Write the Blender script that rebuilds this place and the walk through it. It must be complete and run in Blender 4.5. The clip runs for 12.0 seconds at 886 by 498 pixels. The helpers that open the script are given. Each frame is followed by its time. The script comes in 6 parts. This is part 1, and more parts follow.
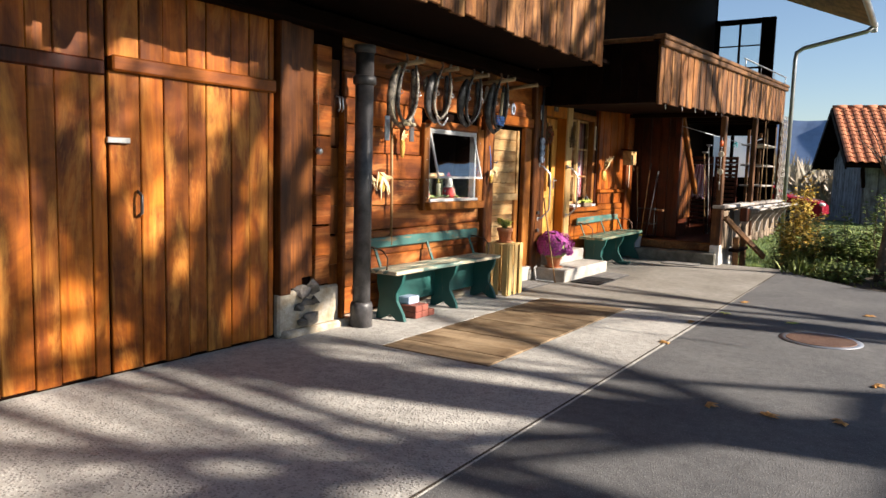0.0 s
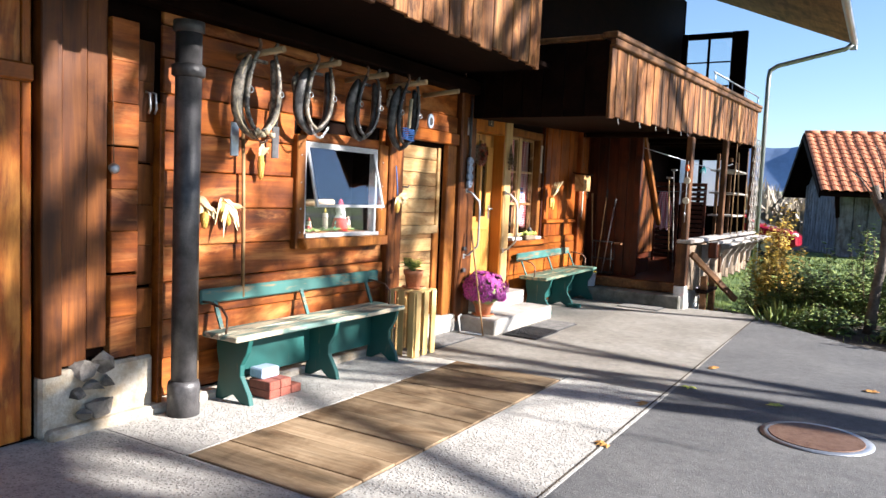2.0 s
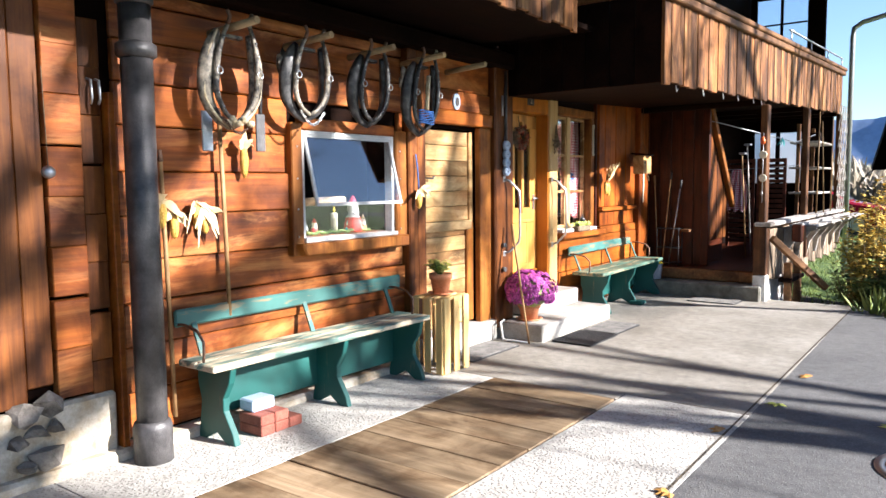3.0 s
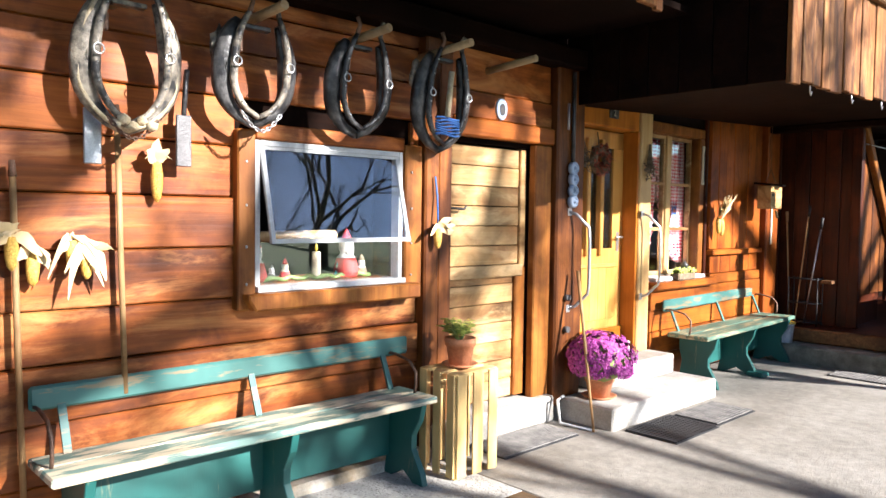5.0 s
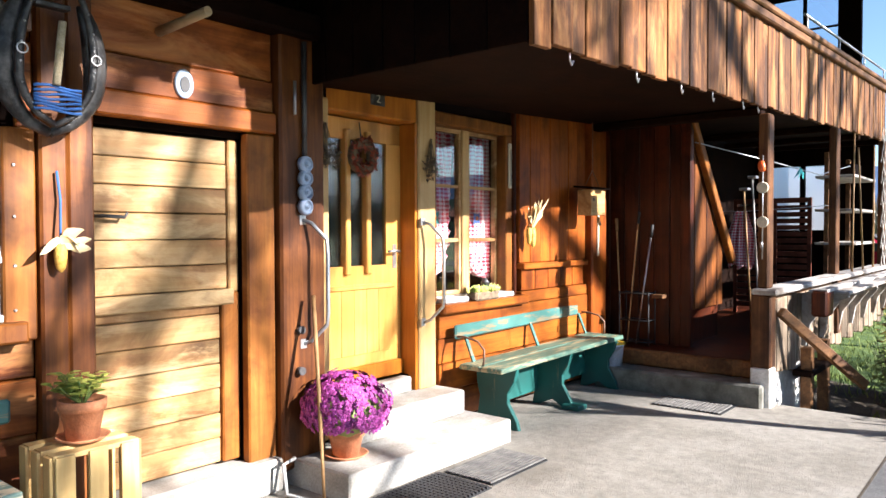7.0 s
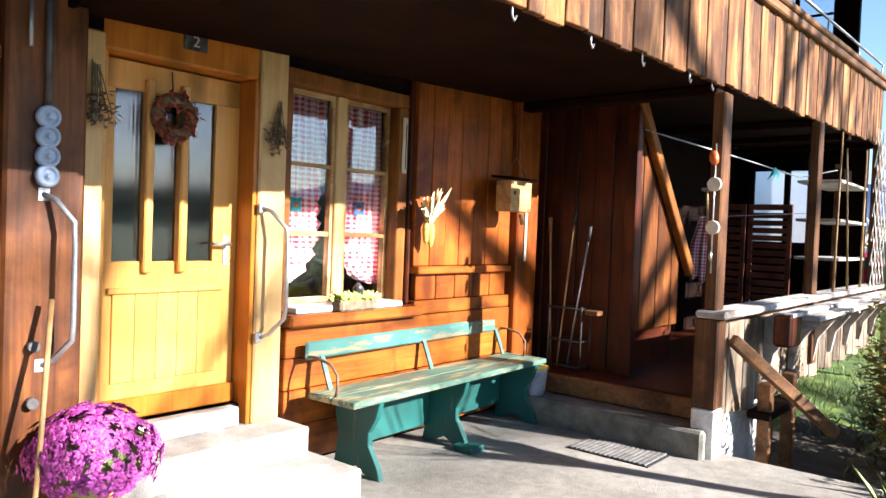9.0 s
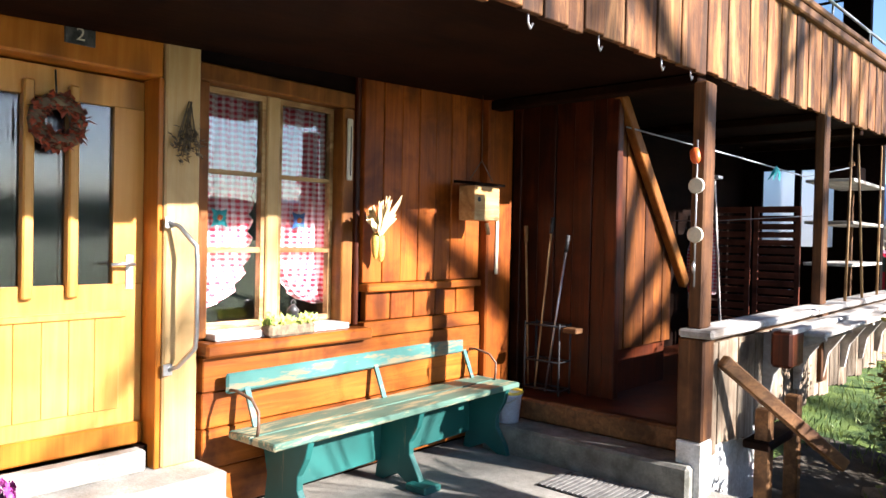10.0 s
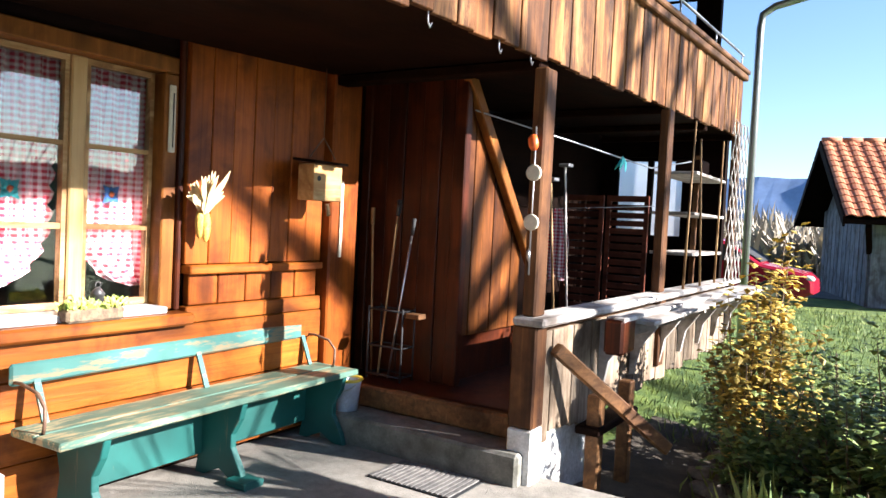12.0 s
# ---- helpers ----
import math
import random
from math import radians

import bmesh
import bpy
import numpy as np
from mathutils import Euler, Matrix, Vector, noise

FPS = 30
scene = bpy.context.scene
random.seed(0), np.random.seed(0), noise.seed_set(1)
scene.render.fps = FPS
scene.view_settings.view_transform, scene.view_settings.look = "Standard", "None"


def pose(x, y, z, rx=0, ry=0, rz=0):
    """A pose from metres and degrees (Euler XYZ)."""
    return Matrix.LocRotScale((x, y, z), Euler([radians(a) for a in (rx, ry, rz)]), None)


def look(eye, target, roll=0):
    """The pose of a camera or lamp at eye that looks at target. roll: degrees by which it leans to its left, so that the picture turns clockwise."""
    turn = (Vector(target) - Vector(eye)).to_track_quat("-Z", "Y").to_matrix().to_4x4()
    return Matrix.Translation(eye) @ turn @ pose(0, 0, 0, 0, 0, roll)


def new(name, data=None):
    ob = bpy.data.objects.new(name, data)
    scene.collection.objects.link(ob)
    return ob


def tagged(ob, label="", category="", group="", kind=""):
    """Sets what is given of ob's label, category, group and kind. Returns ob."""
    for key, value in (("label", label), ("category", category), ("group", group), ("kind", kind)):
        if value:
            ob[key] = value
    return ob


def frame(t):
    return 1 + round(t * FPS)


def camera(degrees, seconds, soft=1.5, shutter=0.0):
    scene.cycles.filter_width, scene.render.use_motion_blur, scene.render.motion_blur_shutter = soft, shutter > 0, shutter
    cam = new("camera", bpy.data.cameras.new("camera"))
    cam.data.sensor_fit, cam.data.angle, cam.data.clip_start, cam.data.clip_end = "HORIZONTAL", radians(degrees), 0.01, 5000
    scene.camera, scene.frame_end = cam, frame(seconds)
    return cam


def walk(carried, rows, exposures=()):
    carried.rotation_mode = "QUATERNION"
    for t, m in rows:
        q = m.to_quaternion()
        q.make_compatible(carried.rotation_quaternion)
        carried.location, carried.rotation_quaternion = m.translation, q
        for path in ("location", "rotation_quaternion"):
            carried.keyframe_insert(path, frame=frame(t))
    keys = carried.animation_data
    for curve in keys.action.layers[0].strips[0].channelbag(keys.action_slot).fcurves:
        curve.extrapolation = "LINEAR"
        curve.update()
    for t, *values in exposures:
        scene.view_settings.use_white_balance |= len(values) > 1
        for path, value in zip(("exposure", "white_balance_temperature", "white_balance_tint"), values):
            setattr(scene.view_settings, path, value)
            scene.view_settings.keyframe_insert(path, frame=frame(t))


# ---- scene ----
cam = camera(62.5, 12.0)
METRES, EYE, TILT, LEAN, TURN = 9.46, 1.5, 0.0, 0.0, 33.2
ROWS = [
    (0.0, 0.0, 0.0, 0.0, 0.17, -6.09, -1.56),
    (0.5, 0.0161, 0.0525, 0.0066, -5.17, -6.72, -1.29),
    (1.0, 0.0501, 0.1003, 0.0067, -6.03, -6.22, -1.53),
    (1.5, 0.068, 0.1505, 0.0039, -4.04, -6.38, -0.91),
    (2.0, 0.0831, 0.205, 0.0092, -1.86, -4.42, -2.46),
    (2.5, 0.1105, 0.2558, 0.0081, 0.27, -3.72, -1.44),
    (3.0, 0.1214, 0.3075, 0.0062, 3.35, -4.95, 0.55),
    (5.0, 0.1793, 0.4872, 0.0088, 13.4, -2.68, -0.8),
    (5.5, 0.2094, 0.5258, 0.0109, 13.71, -0.94, -1.94),
    (6.0, 0.2323, 0.5596, 0.0073, 9.25, -2.18, -0.95),
    (6.5, 0.2524, 0.6037, 0.0107, 5.78, -2.83, -3.91),
    (7.0, 0.2839, 0.6403, 0.0052, 6.38, -1.4, 0.16),
    (7.5, 0.3099, 0.6716, 0.0103, 3.17, -1.36, 0.6),
    (9.5, 0.3859, 0.8173, 0.0013, 7.49, -1.35, -2.55),
    (10.0, 0.4074, 0.8469, 0.0075, 8.32, -0.9, -1.18),
    (10.5, 0.4316, 0.8639, 0.0074, 15.4, -1.58, -2.14),
    (11.0, 0.4339, 0.8685, 0.0089, 14.54, -2.3, -2.52),
    (11.5, 0.4343, 0.8687, 0.0109, 7.5, -1.94, -3.52),
    (12.0, 0.4379, 0.8698, 0.0107, -0.72, -2.19, -2.82),
]
walk(cam, [(t, pose(0, 0, EYE, TILT, LEAN, TURN) @ pose(METRES * x, METRES * y, METRES * z, 90 + pitch, roll, yaw)) for t, x, y, z, yaw, pitch, roll in ROWS],
     [(0.0, 1.55, 6500, 14), (1.0, 1.8, 6200, 14), (2.5, 2.2, 5800, 14), (5.0, 2.3, 5800, 14), (7.0, 2.25, 5800, 14), (9.5, 2.45, 5800, 14), (12.0, 2.4, 5800, 14)])
# ---- light ----
SUN = Vector((1.0, 0.27, 0.47)).normalized()
world = bpy.data.worlds.new("sky")
scene.world = world
world.use_nodes = True
wn = world.node_tree.nodes
sky = wn.new("ShaderNodeTexSky")
sky.sky_type = "NISHITA"
sky.sun_disc = False
sky.sun_elevation = math.asin(SUN.z)
sky.sun_rotation = math.atan2(SUN.x, SUN.y)
sky.air_density, sky.dust_density, sky.ozone_density = 1.0, 0.4, 2.5
wn["Background"].inputs["Strength"].default_value = 0.052
world.node_tree.links.new(sky.outputs[0], wn["Background"].inputs["Color"])
sun = new("sun", bpy.data.lights.new("sun", "SUN"))
sun.data.energy, sun.data.angle, sun.data.color = 5.0, radians(0.6), (1.0, 0.91, 0.78)
sun.matrix_world = look(SUN * 60, (0, 0, 0))


# ---- materials ----
def shader(name):
    m = bpy.data.materials.new(name)
    m.use_nodes = True
    nt = m.node_tree
    return m, nt, nt.nodes["Principled BSDF"]


def node(nt, kind, links=(), **values):
    n = nt.nodes.new(kind)
    for k, v in values.items():
        n.inputs[k].default_value = v
    for k, s in links:
        nt.links.new(s, n.inputs[k])
    return n


def ramp(nt, fac, stops):
    n = nt.nodes.new("ShaderNodeValToRGB")
    el = n.color_ramp.elements
    while len(el) < len(stops):
        el.new(0.5)
    for e, (p, c) in zip(el, stops):
        e.position, e.color = p, (*c, 1)
    nt.links.new(fac, n.inputs[0])
    return n.outputs[0]


def mix(nt, fac, a, b, how="MIX"):
    n = nt.nodes.new("ShaderNodeMix")
    n.data_type, n.blend_type = "RGBA", how
    for k, v in ((0, fac), (6, a), (7, b)):
        if isinstance(v, (int, float)):
            n.inputs[k].default_value = v
        elif isinstance(v, tuple):
            n.inputs[k].default_value = (*v, 1)
        else:
            nt.links.new(v, n.inputs[k])
    return n.outputs[2]


def place(nt, scale=(1, 1, 1), vary=True):
    """Object coordinates, moved at random from piece to piece."""
    tc = nt.nodes.new("ShaderNodeTexCoord")
    out = tc.outputs["Object"]
    if vary:
        info = nt.nodes.new("ShaderNodeObjectInfo")
        mul = node(nt, "ShaderNodeVectorMath", [(0, info.outputs["Random"])])
        mul.operation = "MULTIPLY"
        mul.inputs[1].default_value = (37.0, 53.0, 71.0)
        add = node(nt, "ShaderNodeVectorMath", [(0, out), (1, mul.outputs[0])])
        out = add.outputs[0]
    mp = node(nt, "ShaderNodeMapping", [("Vector", out)])
    mp.inputs["Scale"].default_value = scale
    return mp.outputs[0]


def bump(nt, bsdf, height, strength, dist=0.01):
    b = node(nt, "ShaderNodeBump", [("Height", height)], Strength=strength, Distance=dist)
    nt.links.new(b.outputs[0], bsdf.inputs["Normal"])


def wood(name, light, dark, axis="z", rough=0.5, stain=None, amount=0.35, relief=0.4, spread=0.35, patchy=0.85, gloss=0.25, bleach=None):
    m, nt, b = shader(name)
    s = {"x": (1.1, 22, 22), "y": (22, 1.1, 22), "z": (22, 22, 1.1)}[axis]
    grain = node(nt, "ShaderNodeTexNoise", [("Vector", place(nt, s))], Scale=1.0, Detail=7.0, Roughness=0.62, Distortion=0.9)
    s2 = {"x": (0.8, 5, 5), "y": (5, 0.8, 5), "z": (5, 5, 0.8)}[axis]
    band = node(nt, "ShaderNodeTexNoise", [("Vector", place(nt, s2))], Scale=1.0, Detail=3.0, Roughness=0.5, Distortion=1.4)
    col = ramp(nt, grain.outputs[0], [(0.3, dark), (0.5, tuple((a + c) / 2 for a, c in zip(light, dark))), (0.68, light)])
    s3 = {"x": (2.2, 7, 7), "y": (7, 2.2, 7), "z": (7, 7, 2.2)}[axis]
    knots = node(nt, "ShaderNodeTexVoronoi", [("Vector", place(nt, s3))], Scale=0.55)
    kn = ramp(nt, knots.outputs["Distance"], [(0.1, (1, 1, 1)), (0.3, (0, 0, 0))])
    st = ramp(nt, band.outputs[0], [(0.38, (0, 0, 0)), (0.7, (1, 1, 1))])
    stain = stain or tuple(c * 0.35 for c in dark)
    k = nt.nodes.new("ShaderNodeMath")
    k.operation = "MULTIPLY"
    k.inputs[1].default_value = amount
    nt.links.new(st, k.inputs[0])
    col = mix(nt, k.outputs[0], col, stain)
    kk = nt.nodes.new("ShaderNodeMath")
    kk.operation = "MULTIPLY"
    kk.inputs[1].default_value = 0.8
    nt.links.new(kn, kk.inputs[0])
    col = mix(nt, kk.outputs[0], col, tuple(c * 0.4 for c in dark))
    info = nt.nodes.new("ShaderNodeObjectInfo")
    tone = ramp(nt, info.outputs["Random"], [(0.0, (1 - spread,) * 3), (1.0, (1.0, 1.0, 1.0))])
    col = mix(nt, 1.0, col, tone, "MULTIPLY")
    patch = node(nt, "ShaderNodeTexNoise", [("Vector", place(nt))], Scale=2.6, Detail=6.0, Roughness=0.62, Distortion=0.5)
    col = mix(nt, patchy, col, ramp(nt, patch.outputs[0], [(0.37, (0.4, 0.33, 0.27)), (0.56, (1.0, 1.0, 1.0)), (0.72, (1.0, 1.0, 1.0))]), "MULTIPLY")
    if bleach:
        s4 = {"x": (0.9, 4, 4), "y": (4, 0.9, 4), "z": (4, 4, 0.9)}[axis]
        sun_worn = node(nt, "ShaderNodeTexNoise", [("Vector", place(nt, s4))], Scale=1.0, Detail=7.0, Roughness=0.7, Distortion=0.6)
        col = mix(nt, ramp(nt, sun_worn.outputs[0], [(0.5, (0, 0, 0)), (0.72, (0.75, 0.75, 0.75))]), col, bleach)
    nt.links.new(col, b.inputs["Base Color"])
    b.inputs["Roughness"].default_value = rough
    b.inputs["Specular IOR Level"].default_value = gloss
    bump(nt, b, grain.outputs[0], relief, 0.006)
    return m


def rough_stuff(name, a, c, scale=8.0, rough=0.8, fine=60.0, relief=0.4, metal=0.0, dist=0.01, vary=True, stops=(0.35, 0.65)):
    m, nt, b = shader(name)
    v = place(nt, vary=vary)
    big = node(nt, "ShaderNodeTexNoise", [("Vector", v)], Scale=scale, Detail=5.0, Roughness=0.6)
    small = node(nt, "ShaderNodeTexNoise", [("Vector", v)], Scale=fine, Detail=3.0, Roughness=0.7)
    col = ramp(nt, big.outputs[0], [(stops[0], a), (stops[1], c)])
    f = ramp(nt, small.outputs[0], [(0.3, (0.72,) * 3), (0.7, (1.0, 1.0, 1.0))])
    nt.links.new(mix(nt, 1.0, col, f, "MULTIPLY"), b.inputs["Base Color"])
    b.inputs["Roughness"].default_value = rough
    b.inputs["Metallic"].default_value = metal
    bump(nt, b, small.outputs[0], relief, dist)
    return m


def ground_stuff(name, a, c, pebble, amount, scale, seed=0.0):
    """Concrete or asphalt with stones in its face and broad stains."""
    m, nt, b = shader(name)
    v = place(nt, vary=False)
    broad = node(nt, "ShaderNodeTexNoise", [("Vector", v)], Scale=0.9, Detail=6.0, Roughness=0.65)
    cells = node(nt, "ShaderNodeTexVoronoi", [("Vector", v)], Scale=scale)
    fine = node(nt, "ShaderNodeTexNoise", [("Vector", v)], Scale=130.0, Detail=2.0)
    mid = node(nt, "ShaderNodeTexNoise", [("Vector", v)], Scale=11.0, Detail=5.0, Roughness=0.7)
    col = ramp(nt, broad.outputs[0], [(0.33, a), (0.66, c)])
    col = mix(nt, 0.75, col, ramp(nt, mid.outputs[0], [(0.3, (0.55,) * 3), (0.62, (1.0,) * 3)]), "MULTIPLY")
    spot = ramp(nt, cells.outputs["Color"], [(0.45, (0, 0, 0)), (0.5, (amount,) * 3)])
    gate = ramp(nt, cells.outputs["Distance"], [(0.3, (1, 1, 1)), (0.45, (0, 0, 0))])
    col = mix(nt, mix(nt, 1.0, spot, gate, "MULTIPLY"), col, pebble)
    col = mix(nt, 0.6, col, ramp(nt, fine.outputs[0], [(0.3, (0.6,) * 3), (0.7, (1.0,) * 3)]), "MULTIPLY")
    nt.links.new(col, b.inputs["Base Color"])
    b.inputs["Roughness"].default_value = 0.82
    h = nt.nodes.new("ShaderNodeMath")
    h.operation = "ADD"
    nt.links.new(mid.outputs[0], h.inputs[0])
    nt.links.new(gate, h.inputs[1])
    bump(nt, b, h.outputs[0], 0.55, 0.006)
    return m


def plain(name, col, rough=0.5, metal=0.0):
    return rough_stuff(name, tuple(c * 0.82 for c in col), col, 14.0, rough, 90.0, 0.12, metal, 0.003)


def leafy(name, a, c, through_light=0.0, rough=0.6):
    """Leaves or petals, which differ from one to the next."""
    m, nt, b = shader(name)
    geo = nt.nodes.new("ShaderNodeNewGeometry")
    nt.links.new(ramp(nt, geo.outputs["Random Per Island"], [(0.0, a), (1.0, c)]), b.inputs["Base Color"])
    b.inputs["Roughness"].default_value = rough
    b.inputs["Subsurface Weight"].default_value = through_light
    b.inputs["Subsurface Radius"].default_value = (0.02, 0.02, 0.01)
    return m


def glassy(name, tint=(0.9, 0.95, 0.97), ribbed=False):
    m, nt, b = shader(name)
    b.inputs["Base Color"].default_value = (*tint, 1)
    b.inputs["Roughness"].default_value = 0.06 if ribbed else 0.0
    b.inputs["Transmission Weight"].default_value = 1.0
    b.inputs["IOR"].default_value = 1.75
    if ribbed:
        w = node(nt, "ShaderNodeTexWave", [("Vector", place(nt, (1, 1, 0.0), vary=False))], Scale=14.0)
        w.bands_direction = "Y"
        bump(nt, b, w.outputs[0], 0.2, 0.004)
    return m


def worn_paint(name, paint, bare, cut=0.55, axis="y"):
    m, nt, b = shader(name)
    s = {"x": (2, 14, 14), "y": (14, 2, 14), "z": (14, 14, 2)}[axis]
    n = node(nt, "ShaderNodeTexNoise", [("Vector", place(nt, s))], Scale=1.0, Detail=8.0, Roughness=0.7)
    n2 = node(nt, "ShaderNodeTexNoise", [("Vector", place(nt))], Scale=3.0, Detail=4.0)
    p = ramp(nt, n2.outputs[0], [(0.3, tuple(c * 0.6 for c in paint)), (0.7, paint)])
    nt.links.new(mix(nt, ramp(nt, n.outputs[0], [(cut, (0, 0, 0)), (cut + 0.06, (1, 1, 1))]), p, bare), b.inputs["Base Color"])
    b.inputs["Roughness"].default_value = 0.55
    bump(nt, b, n.outputs[0], 0.35, 0.004)
    return m


